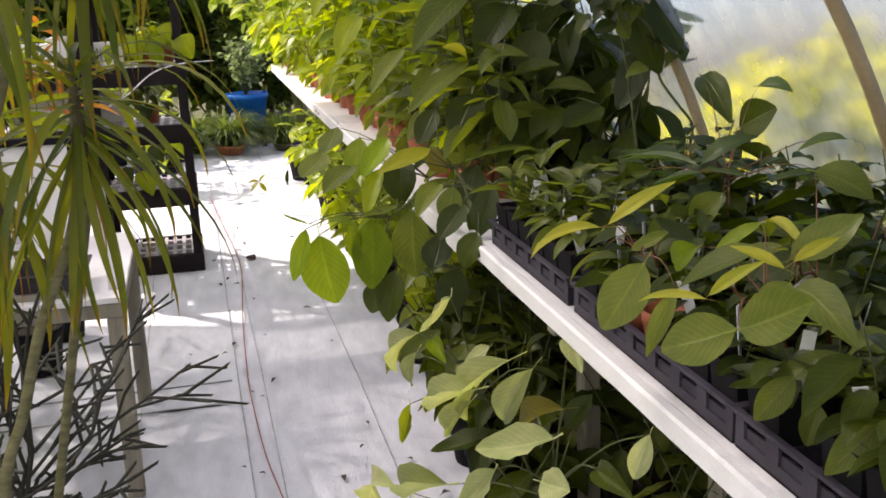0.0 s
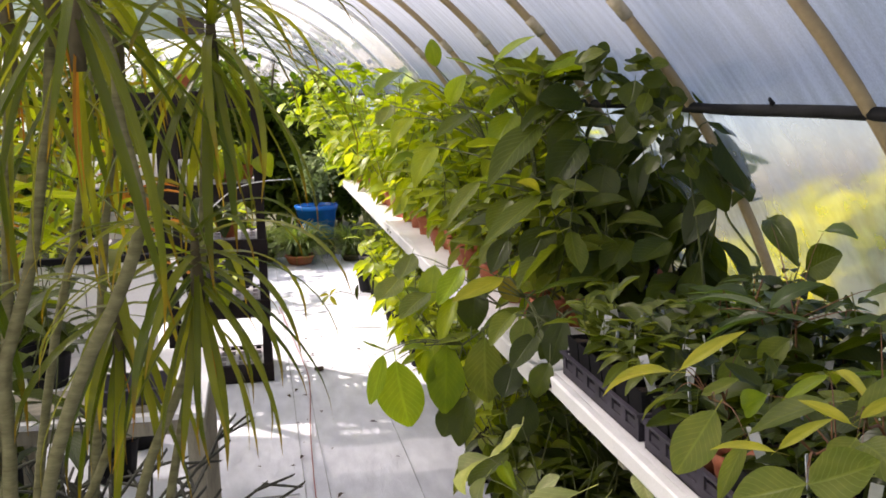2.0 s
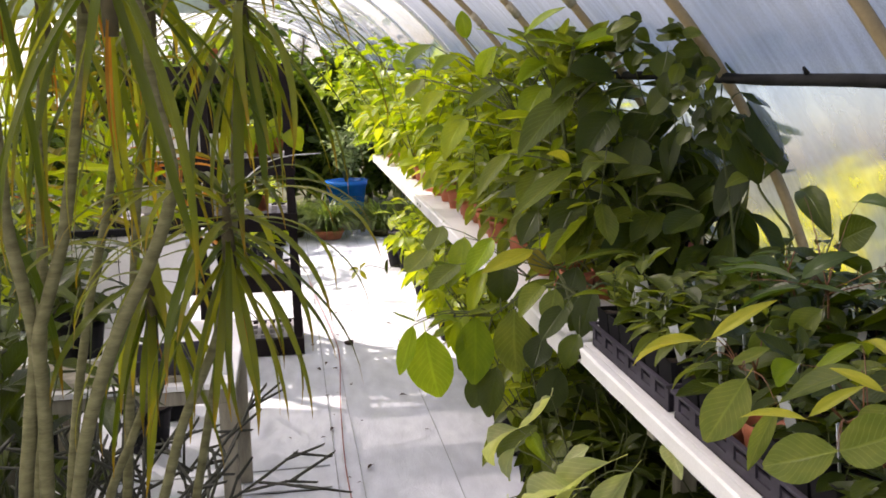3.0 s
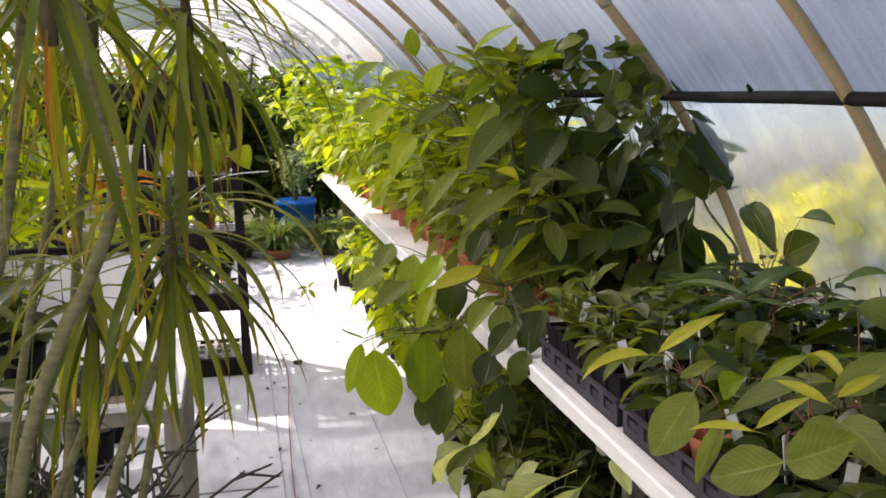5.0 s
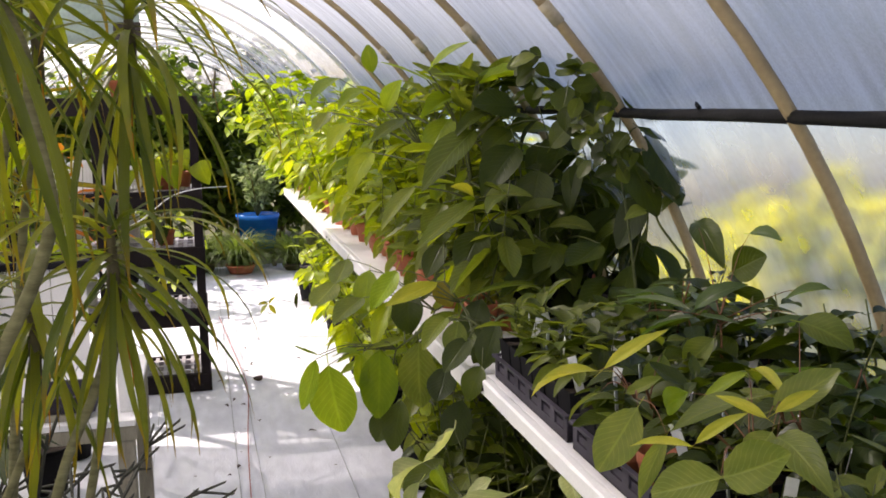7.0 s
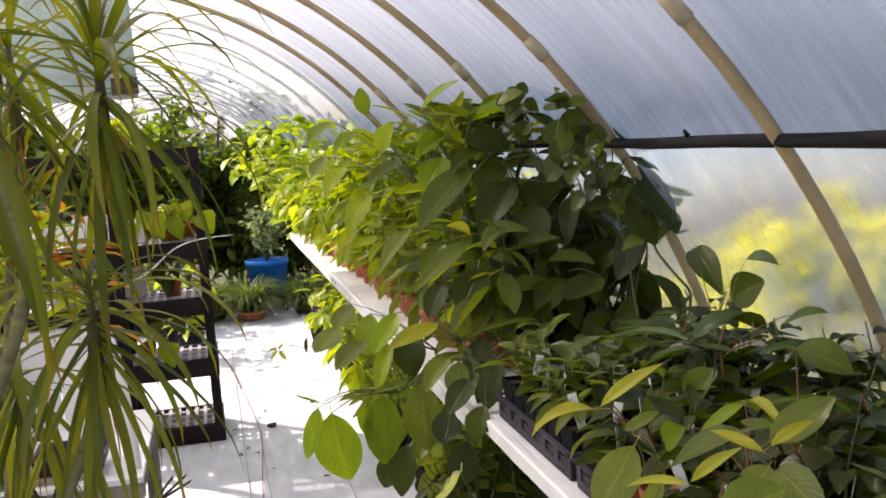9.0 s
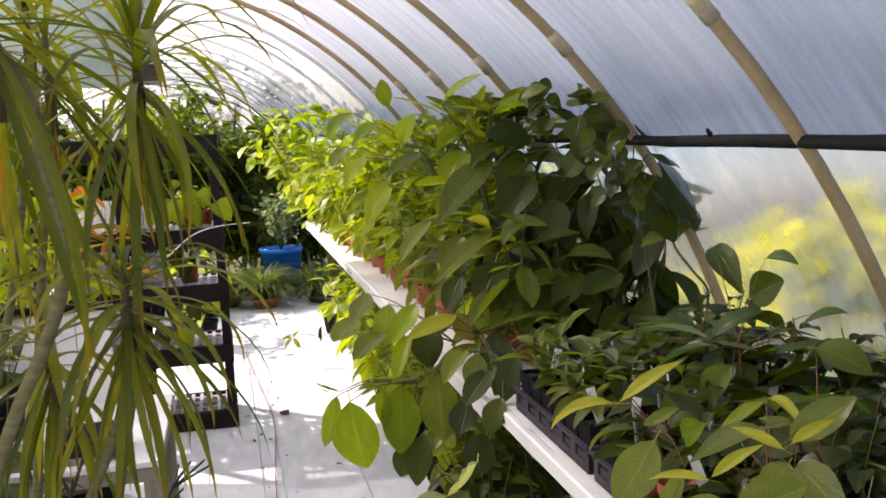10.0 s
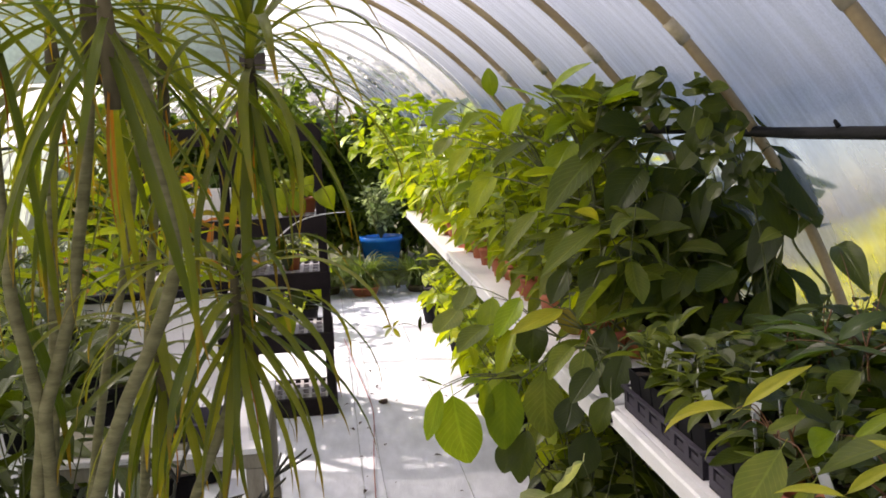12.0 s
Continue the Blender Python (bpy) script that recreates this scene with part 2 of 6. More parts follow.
M_SHEET = film_mat("ribbed_sheet", 0.15, (0.46, 0.55, 0.50), streak=(4, 4, 1), haze=0.75)
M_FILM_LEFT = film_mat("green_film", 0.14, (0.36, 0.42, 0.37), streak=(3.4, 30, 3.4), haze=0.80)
M_CURTAIN = film_mat("side_film", 0.70, (0.80, 0.82, 0.86), streak=(1.2, 5, 1.2), haze=0.8, blur=0.22, grain=14, relief=0.06)


# ---- mesh helpers ----
def part(name, bm, material, parent=None, label="", smooth=True):
    me = bpy.data.meshes.new(name)
    bm.to_mesh(me)
    bm.free()
    return linked(name, me, material, parent, label, smooth)


def linked(name, me, material, parent=None, label="", smooth=True):
    if smooth:
        for f in me.polygons:
            f.use_smooth = True
    if material and not me.materials:
        me.materials.append(material)
    ob = new(name, me)
    if parent:
        ob.parent = parent
    return tagged(ob, label) if label else ob


def thing(name, m, label, category, group="", kind=""):
    e = new(name)
    e.empty_display_size = 0.05
    e.matrix_basis = m
    return tagged(e, label, category, group, kind)


def box(bm, lo, hi, bevel=0.0):
    c = [(a + b) / 2 for a, b in zip(lo, hi)]
    s = [max(b - a, 1e-4) for a, b in zip(lo, hi)]
    made = bmesh.ops.create_cube(bm, size=1, matrix=Matrix.Translation(c) @ Matrix.Diagonal((*s, 1)))
    if bevel:
        edges = {e for v in made["verts"] for e in v.link_edges}
        bmesh.ops.bevel(bm, geom=list(edges), offset=bevel, segments=2, affect="EDGES", profile=0.6)
    return bm


def box_bm(lo, hi, bevel=0.0):
    return box(bmesh.new(), lo, hi, bevel)


def tube(bm, points, radii, sides=7, cap=True):
    """A tapered tube along points."""
    points = [Vector(p) for p in points]
    if isinstance(radii, (int, float)):
        radii = [radii] * len(points)
    rings = []
    for i, p in enumerate(points):
        d = (points[min(i + 1, len(points) - 1)] - points[max(i - 1, 0)]).normalized()
        a = d.orthogonal().normalized() if i == 0 else (a - d * a.dot(d)).normalized()
        b = d.cross(a)
        rings.append([bm.verts.new(p + radii[i] * (math.cos(k * math.tau / sides) * a + math.sin(k * math.tau / sides) * b)) for k in range(sides)])
    for r, s in zip(rings, rings[1:]):
        for k in range(sides):
            bm.faces.new((r[k], r[(k + 1) % sides], s[(k + 1) % sides], s[k]))
    if cap:
        bm.faces.new(rings[0][::-1])
        bm.faces.new(rings[-1])
    return bm


def smooth_line(points, steps=5):
    """Catmull-Rom through points."""
    p = [Vector(q) for q in points]
    p = [p[0] * 2 - p[1], *p, p[-1] * 2 - p[-2]]
    out = []
    for a, b, c, d in zip(p, p[1:], p[2:], p[3:]):
        for k in range(steps):
            t = k / steps
            out.append(0.5 * (2 * b + (c - a) * t + (2 * a - 5 * b + 4 * c - d) * t * t + (3 * b - a - 3 * c + d) * t ** 3))
    return [*out, p[-2]]


def lathe(bm, profile, sides=20):
    """A turned shape: profile of (radius, height) from the outside bottom round to the inside."""
    rings = [[bm.verts.new((r * math.cos(k * math.tau / sides), r * math.sin(k * math.tau / sides), z)) for k in range(sides)] for r, z in profile]
    for a, b in zip(rings, rings[1:]):
        for k in range(sides):
            bm.faces.new((a[k], a[(k + 1) % sides], b[(k + 1) % sides], b[k]))
    bm.faces.new(rings[0][::-1])
    bm.faces.new(rings[-1])
    return bm


def outline(kind, v):
    """Half width of a leaf, 0 to 0.5, at v along its length."""
    if kind == "lance":
        return 0.5 * math.sin(math.pi * v ** 0.85) ** 0.9
    if kind == "oval":
        return 0.5 * math.sin(math.pi * v ** 0.88) ** 0.78
    if kind == "wide":
        return 0.5 * math.sin(math.pi * v ** 1.0) ** 0.68
    return 0.5 * math.sin(math.pi * v ** 0.55) ** 0.75          # heart


def leaf_data(kind, fold, arch, wave, rows=9, seed=0):
    """A leaf of unit length along y and unit width: folded along its rib, arched, wavy at its edge. Returns vertices, faces, uv."""
    rnd = random.Random(seed)
    verts, faces, uv = [], [], []
    for i in range(-1, rows + 1):
        v = i / rows if i >= 0 else -0.17          # the first row is the stalk's foot
        w = outline(kind, min(max(v, 0.004), 0.985)) if i > 0 else 0.012
        z0 = arch * (v - v * v * 1.7)
        for u in (-1, -0.5, 0, 0.5, 1):
            e = rnd.uniform(-1, 1) * wave * abs(u)
            verts.append((u * w, v, z0 + abs(u) * w * fold + e))
            uv.append((u if i > 0 else 0.0, max(v, 0.0)))
    for i in range(rows + 1):
        for k in range(4):
            a = i * 5 + k
            faces.append((a, a + 1, a + 6, a + 5))
    return verts, faces, uv


def mesh_from(name, verts, faces, uv):
    me = bpy.data.meshes.new(name)
    me.from_pydata(verts, [], faces)
    layer = me.uv_layers.new(name="UVMap")
    flat = np.array([uv[i] for f in faces for i in f], dtype=np.float32).ravel()
    layer.data.foreach_set("uv", flat)
    me.polygons.foreach_set("use_smooth", [True] * len(faces))
    me.update()
    return me


LEAF_SHAPES = {
    "oval": [leaf_data("oval", f, a, w, seed=i) for i, (f, a, w) in enumerate([(0.25, 0.18, 0.012), (0.12, 0.30, 0.02), (0.35, 0.05, 0.015), (0.18, -0.12, 0.02)])],
    "lance": [leaf_data("lance", f, a, w, seed=i + 9) for i, (f, a, w) in enumerate([(0.10, 0.12, 0.004), (0.14, 0.20, 0.005), (0.06, 0.05, 0.004)])],
    "wide": [leaf_data("wide", f, a, w, seed=i + 19) for i, (f, a, w) in enumerate([(0.15, 0.12, 0.015), (0.28, 0.25, 0.02), (0.1, -0.1, 0.02)])],
    "heart": [leaf_data("heart", f, a, w, seed=i + 29) for i, (f, a, w) in enumerate([(0.2, 0.2, 0.015), (0.1, 0.32, 0.02)])],
}
LEAF_MESH = {}


def leaf_mesh(kind, variant, tone):
    key = (kind, variant, tone)
    if key not in LEAF_MESH:
        me = mesh_from("leaf", *LEAF_SHAPES[kind][variant])
        me.materials.append(M_LEAF[tone])
        LEAF_MESH[key] = me
    return LEAF_MESH[key]


def leaf_pose(base, tip, width, normal):
    """The pose, with scale, of a unit leaf from base to tip whose upper side faces normal."""
    y = Vector(tip) - Vector(base)
    size = y.length
    y.normalize()
    x = y.cross(Vector(normal))
    if x.length < 1e-3:
        x = y.orthogonal()
    x.normalize()
    z = x.cross(y)
    rot = Matrix((x, y, z)).transposed().to_4x4()
    return Matrix.Translation(base) @ rot @ Matrix.Diagonal((width, size, size, 1))


def leaf(parent, base, tip, width, normal, kind="oval", tone=1, rnd=random):
    ob = new("leaf", leaf_mesh(kind, rnd.randrange(len(LEAF_SHAPES[kind])), tone))
    ob.parent = parent
    ob.matrix_basis = leaf_pose(base, tip, width, normal)
    return ob


def gather(store, data, m):
    """Adds a leaf to a store of (vertices, faces, uv)."""
    k = len(store[0])
    store[0].extend(tuple(m @ Vector(p)) for p in data[0])
    store[1].extend(tuple(i + k for i in f) for f in data[1])
    store[2].extend(data[2])


def foliage(name, store, material, parent=None, label=""):
    return linked(name, mesh_from(name, *store), material, parent, label)


SMALL = {k: leaf_data(k, 0.12, 0.2, 0.0, rows=3, seed=5) for k in ("oval", "lance", "wide", "heart")}


def spray(rnd, height, count, length, ratio, kind, lift=(-35, 35), low=0.25, lean=0.0, spread=0.02, stems=1, face=0.0, whorl=0):
    """Leaf places up a stem: rows of base, tip, width, normal; and the stems' lines."""
    rows, lines = [], []
    for s in range(stems):
        az = rnd.uniform(0, math.tau)
        top = Vector((math.cos(az) * lean * height, math.sin(az) * lean * height, height * rnd.uniform(0.8, 1.0)))
        root = Vector((rnd.uniform(-1, 1) * spread, rnd.uniform(-1, 1) * spread, 0))
        bend = Vector((rnd.uniform(-1, 1), rnd.uniform(-1, 1), 0)) * height * 0.08
        line = smooth_line([root, root.lerp(top, 0.5) + bend, top], 4)
        lines.append(line)
        n = max(2, count // stems)
        for i in range(n):
            f = low + (1 - low) * (i + 0.5) / n
            at = line[min(int(f * (len(line) - 1)), len(line) - 1)]
            a = i * 2.4 + az + rnd.uniform(-0.4, 0.4)
            e = radians(rnd.uniform(*lift) + 25 * (f - 0.5))
            d = Vector((math.cos(a) * math.cos(e), math.sin(a) * math.cos(e), math.sin(e)))
            size = length * rnd.uniform(0.65, 1.1) * (1.0 if f < 0.85 else 0.75)
            stalk = at + d * size * 0.18
            tip = stalk + (d + Vector((0, 0, -0.18))) * size
            up = Vector((rnd.uniform(-0.4, 0.4), rnd.uniform(-0.4, 0.4), 1))
            up = up.lerp(Vector((-0.5, -0.8, 0.35)), face)
            rows.append((at, stalk, tip, size * ratio * rnd.uniform(0.85, 1.15), up))
        for i in range(whorl):
            a, e = i * math.tau / whorl + az, radians(rnd.uniform(5, 45))
            d = Vector((math.cos(a) * math.cos(e), math.sin(a) * math.cos(e), math.sin(e)))
            size = length * rnd.uniform(0.7, 1.0)
            at = line[-1]
            up = Vector((rnd.uniform(-0.3, 0.3), rnd.uniform(-0.3, 0.3), 1)).lerp(Vector((-0.5, -0.8, 0.35)), face * 0.6)
            rows.append((at, at + d * size * 0.12, at + d * size, size * ratio * 0.8, up))
    return rows, lines


def stems_mesh(lines, rows, radius):
    bm = bmesh.new()
    for line in lines:
        tube(bm, line, [radius * (1 - 0.6 * i / len(line)) for i in range(len(line))], 5)
    return bm


def round_pot(r, h, rim=0.012):
    return lathe(bmesh.new(), [(r * 0.74, 0), (r * 0.95, h - rim * 1.6), (r, h - rim * 1.5), (r * 1.02, h), (r * 0.93, h), (r * 0.88, h - 0.02), (r * 0.5, h - 0.022)], 18)


def square_pot(w, h):
    bm = bmesh.new()
    prof = [(0.40, 0), (0.49, h), (0.45, h), (0.43, h - 0.012)]
    rings = []
    for k, z in prof:
        s = w * k
        rings.append([bm.verts.new(p) for p in ((-s, -s, z), (s, -s, z), (s, s, z), (-s, s, z))])
    for a, b in zip(rings, rings[1:]):
        for i in range(4):
            bm.faces.new((a[i], a[(i + 1) % 4], b[(i + 1) % 4], b[i]))
    bm.faces.new(rings[0][::-1])
    bm.faces.new(rings[-1])
    return bm


def soil_disc(r, z, rnd):
    bm = bmesh.new()
    c = bm.verts.new((0, 0, z + 0.004))
    ring = [bm.verts.new((r * math.cos(k * math.tau / 10), r * math.sin(k * math.tau / 10), z + rnd.uniform(-0.002, 0.003))) for k in range(10)]
    for k in range(10):
        bm.faces.new((c, ring[k], ring[(k + 1) % 10]))
    return bm


# ---- the setting ----
CX, CZ, R = -0.545, 0.39, 1.948            # the hoops' circle
FIRST, PITCH = -2.80, 0.75       # along y
Y0, Y1 = -2.8, 18.2


def arc(angle, r=R):
    return CX + r * math.cos(radians(angle)), CZ + r * math.sin(radians(angle))


def ground():
    bm = bmesh.new()
    bmesh.ops.create_grid(bm, x_segments=60, y_segments=60, size=150)
    for v in bm.verts:
        d = max(abs(v.co.x) - 3, abs(v.co.y - 4) - 7, 0)
        v.co.z = -0.03 + min(d, 1) * 0.25 * (noise.noise(v.co * 0.05))
    ob = part("ground", bm, M_GROUND)
    return tagged(ob, "bare soil and rough grass outside the tunnel", "ground", kind="structure")


def floor_cloth():
    """White woven ground cloth in strips that overlap at the seams."""
    root = thing("floor", pose(0, 0, 0), "white woven ground cloth laid in overlapping strips", "floor", kind="structure")
    # Cloth stops short of the wall: bare ground left to darken under the bench.
    edges = [-2.45, -1.25, 0.19, 0.62, 0.92]
    cuts = [[-2.78, 2.2, 5.6, 9.85], [-2.78, 1.4, 3.74, 6.9, 9.85], [-2.78, 9.85], [-2.78, 9.85]]
    for i, (a, b) in enumerate(zip(edges, edges[1:])):
        for j, (c, d) in enumerate(zip(cuts[i], cuts[i][1:])):
            bm = bmesh.new()
            nx, ny = max(4, int((b - a) / 0.035)), int((d - c) / 0.06)
            lift = 0.004 + 0.004 * ((i + j) % 2)
            over = 0.02 if i % 2 else 0.0
            grid = []
            for iy in range(ny + 1):
                row = []
                for ix in range(nx + 1):
                    x = a - over + (b - a + 2 * over) * ix / nx
                    y = c - 0.1 * (j > 0) * (j % 2) + (d - c + 0.1 * (j > 0) * (j % 2)) * iy / ny
                    z = lift + 0.006 * noise.noise(Vector((x * 2.5, y * 1.3, i))) + 0.005 * noise.noise(Vector((x * 9, y * 3.2, j + 5))) + 0.002 * noise.noise(Vector((x * 26, y * 12, 3)))
                    row.append(bm.verts.new((x, y, max(z, 0.0015 + 0.002 * ((i + j) % 2)))))
                grid.append(row)
            for r, s in zip(grid, grid[1:]):
                for k in range(nx):
                    bm.faces.new((r[k], r[k + 1], s[k + 1], s[k]))
            part("cloth_strip", bm, M_CLOTH, root)
    # stitched hems beside the seams
    for x, w in ((0.185, 0.004), (0.272, 0.003), (0.612, 0.0035), (-0.16, 0.0025)):
        bm = bmesh.new()
        pts = [(x + 0.006 * noise.noise(Vector((x * 9, y, 0))), y, 0.0128) for y in np.arange(-2.7, 9.6, 0.15)]
        tube(bm, pts, w * 0.5, 5)
        part("hem", bm, M_CLOTH_SEAM, root)
    for y in (3.735, 3.95):
        bm = bmesh.new()
        tube(bm, [(x, y + 0.006 * noise.noise(Vector((x * 4, y, 0))) + 0.02 * x, 0.0125) for x in np.arange(-1.2, 0.19, 0.08)], 0.0032, 5)
        part("hem", bm, M_CLOTH_SEAM, root)


def hoop(y, material, joints=True):
    bm = bmesh.new()
    tube(bm, [(arc(a)[0], 0, arc(a)[1]) for a in range(-13, 194, 3)], 0.0128, 10)
    h = thing("hoop", pose(0, y, 0), "tan plastic pipe hoop with couplings, carrying the film", "hoop", "hoops of the tunnel")
    part("pipe", bm, material, h)
    for a in (42, 138) if joints else ():
        bm = bmesh.new()
        tube(bm, [(arc(t)[0], 0, arc(t)[1]) for t in (a - 0.9, a, a + 0.9)], 0.0155, 12)
        part("coupling", bm, M_COUPLING, h, "pale pipe coupling")
    return h


def film(name, a0, a1, material, label, r=R + 0.017, sag=0.012, y0=Y0, y1=Y1):
    """A strip of film from hoop to hoop, sagging a little between them."""
    bm = bmesh.new()
    ys, angles = np.arange(y0, y1 + 0.01, 0.125), np.linspace(a0, a1, int(abs(a1 - a0) / 3) + 2)
    grid = []
    for y in ys:
        f = ((y - FIRST) / PITCH) % 1
        row = []
        for a in angles:
            rr = r - sag * math.sin(math.pi * f) + 0.003 * noise.noise(Vector((a * 0.3, y * 5, 3)))
            x, z = arc(a, rr)
            row.append(bm.verts.new((x, y, z)))
        grid.append(row)
    for p, q in zip(grid, grid[1:]):
        for k in range(len(angles) - 1):
            bm.faces.new((p[k], p[k + 1], q[k + 1], q[k]))
    return tagged(part(name, bm, material), label, "film", kind="structure")


def side_beam(side):
    """The black-wrapped rail to which the side curtain is fixed."""
    x, z = arc(33.4, R - 0.002)
    if side < 0:
        x = 2 * CX - x
    bm = bmesh.new()
    pts = [(x + 0.004 * noise.noise(Vector((y * 3, 0, 0))), y, z + 0.006 * noise.noise(Vector((y * 2, 4, 0)))) for y in np.arange(Y0, Y1, 0.12)]
    tube(bm, pts, [0.0125 + 0.003 * noise.noise(Vector((p[1] * 9, 1, 1))) for p in pts], 8)
    root = thing("rail", pose(0, 0, 0), "black-wrapped rail along the side of the tunnel", "rail", kind="structure")
    part("rail_wrap", bm, M_BEAM, root)
    for y in (2.03, 4.1, 6.4):
        bm = bmesh.new()
        tube(bm, [(x - side * 0.008, y, z + 0.012), (x - side * 0.012, y + 0.006, z + 0.022), (x - side * 0.008, y + 0.016, z + 0.025)], [0.006, 0.004, 0.002], 6)
        part("wrap_end", bm, M_BEAM, root)


ground()
floor_cloth()
for k in range(12):
    hoop(FIRST + PITCH * k, M_PIPE)
for k in range(12):
    far_hoop = hoop(FIRST + PITCH * 12 + 1.1 * k, M_WHITE, False)
    tagged(far_hoop, "white plastic pipe hoop under clear film")
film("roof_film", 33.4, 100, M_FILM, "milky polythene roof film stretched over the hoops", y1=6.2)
film("roof_film", 100, 126, M_FILM_SUN_TINT, "milky roof film, tinted lighter for the sun on this side", y1=6.2)
film("roof_film", 126, 146.6, M_FILM_LEFT, "darker greenish roof film low on the left side", y1=6.2)
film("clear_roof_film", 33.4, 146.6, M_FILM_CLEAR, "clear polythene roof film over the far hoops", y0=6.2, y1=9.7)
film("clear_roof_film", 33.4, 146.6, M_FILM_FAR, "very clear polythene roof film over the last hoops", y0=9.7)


def end_wall(y, material, label):
    """Film across an end of the tunnel."""
    bm = bmesh.new()
    rim = [bm.verts.new((arc(a, R + 0.02)[0], y, arc(a, R + 0.02)[1])) for a in range(-11, 192, 3)]
    mid = bm.verts.new((CX, y, 0.9))
    for p, q in zip(rim, [*rim[1:], rim[0]]):
        bm.faces.new((mid, p, q))
    return tagged(part("end_film", bm, material), label, "film", kind="structure")


# Behind the camera and unseen: added to close the tunnel and cut fill light.
end_wall(Y0, M_FILM, "milky film added to close the unseen end of the tunnel")
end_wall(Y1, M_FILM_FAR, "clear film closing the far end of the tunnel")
film("side_curtain", -13, 33.2, M_CURTAIN, "clearer side curtain of polythene film")
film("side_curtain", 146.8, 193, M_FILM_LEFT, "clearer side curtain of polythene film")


def hanging_sheet():
    """A pale ribbed plastic sheet that hangs from a hoop on the sunny side, with a dark batten at its foot."""
    root = thing("hanging_sheet", pose(0, 5.42, 0), "pale green ribbed plastic sheet hanging from a hoop", "plastic sheet")
    bm = bmesh.new()
    rows = []
    for i in range(30):
        z = 1.78 + 0.0175 * i
        half = math.sqrt(max((R - 0.012) ** 2 - (z - CZ) ** 2, 0.0))
        y = 0.010 * math.sin(z * 70)
        rows.append([bm.verts.new((x, y + dy, z)) for dy in (0.0, 0.003) for x in (CX - half, min(-0.15, CX + half))])
    for a, b in zip(rows, rows[1:]):
        for p, q in ((0, 1), (1, 3), (3, 2), (2, 0)):
            bm.faces.new((a[p], a[q], b[q], b[p]))
    bm.faces.new([rows[0][k] for k in (0, 2, 3, 1)])
    bm.faces.new([rows[-1][k] for k in (0, 1, 3, 2)])
    part("sheet", bm, M_SHEET, root)
    part("batten", box_bm((-0.27, -0.035, 1.80), (-0.145, -0.013, 1.88), 0.004), M_BOARD, root, "dark timber batten", smooth=False)


hanging_sheet()


def baseboard():
    """Unseen dark boards along the wall's foot, added to darken behind and under benches."""
    root = thing("baseboard", pose(0, 0, 0), "added boards along the wall foot to darken under the benches", "board", kind="structure")
    for i in range(5):
        for j in range(4):
            z = 0.0 + 0.165 * i
            x = arc(math.degrees(math.asin((z + 0.08 - CZ) / R)), R - 0.03)[0]
            y = -2.6 + 2.6 * j
            part("board", box_bm((x - 0.022, y + 0.002, z + 0.001), (x, y + 2.598, z + 0.163), 0.003), M_BOARD, root, smooth=False)


baseboard()
side_beam(1)
side_beam(-1)


# ---- benches ----
def bench(name, y0, y1, x0, x1, top, label, legs, fascia=0.045, timber=False):
    b = thing(name, pose(x0, y0, 0), label, "bench")
    L, W = y1 - y0, x1 - x0
    n = max(1, round(L / 2.44))
    for i in range(n):                       # top boards, butted
        part("top_board", box_bm((0.012, L * i / n + 0.0015, top - 0.014), (W, L * (i + 1) / n - 0.0015, top), 0.003), M_WHITE, b, smooth=False)
        rail = bmesh.new()
        rings = []
        for k in range(41):                  # a planed board whose edges are a little chipped and wavy
            y = L * i / n + 0.002 + (L / n - 0.004) * k / 40
            j = [0.0016 * noise.noise(Vector((y * 7, q * 3.1, i + y0))) + 0.0008 * noise.noise(Vector((y * 31, q, 2))) for q in range(8)]
            rings.append([rail.verts.new((x + j[q], y, z + j[(q + 3) % 8])) for q, (x, z) in enumerate(((-0.012, top - fascia + 0.004), (-0.008, top - fascia), (0.006, top - fascia), (0.010, top - fascia + 0.004), (0.010, top), (0.006, top + 0.004), (-0.008, top + 0.004), (-0.012, top)))])
        for p, q in zip(rings, rings[1:]):
            for k in range(8):
                rail.faces.new((p[k], q[k], q[(k + 1) % 8], p[(k + 1) % 8]))
        rail.faces.new(rings[0])
        rail.faces.new(rings[-1][::-1])
        part("front_rail", rail, M_WHITE, b, smooth=False)
        for e in (0.018, 0.982)[i == 0 and L > 4:]:
            bm = bmesh.new()
            tube(bm, [(-0.0125, L * (i + e) / n, top - fascia * 0.45), (-0.0155, L * (i + e) / n, top - fascia * 0.45)], 0.005, 8)
            part("screw", bm, M_BLACK, b)
    part("back_rail", box_bm((W - 0.03, 0, top - 0.07), (W, L, top - 0.0145), 0.003), M_TIMBER, b, smooth=False)
    for yy in legs:
        for xx in (0.36, W - 0.08):
            part("leg", box_bm((xx, yy - y0 - 0.03, 0.012), (xx + 0.045, yy - y0 + 0.03, top - 0.0145), 0.003), M_TIMBER, b, smooth=False)
        part("cross_bar", box_bm((0.02, yy - y0 - 0.02, top - 0.075), (W - 0.031, yy - y0 + 0.018, top - 0.0145), 0.003), M_TIMBER, b, smooth=False)
    return b


BENCH_Z = 0.885
bench("plant_bench", -1.3, 2.33, 0.690, 1.30, BENCH_Z - 0.004, "white-topped plant bench with a white front rail", (-1.0, 0.3, 1.9), 0.033)
bench("plant_bench", 2.3315, 7.55, 0.668, 1.30, BENCH_Z, "long white-topped plant bench carrying terracotta pots", (2.6, 4.2, 5.8, 7.4))


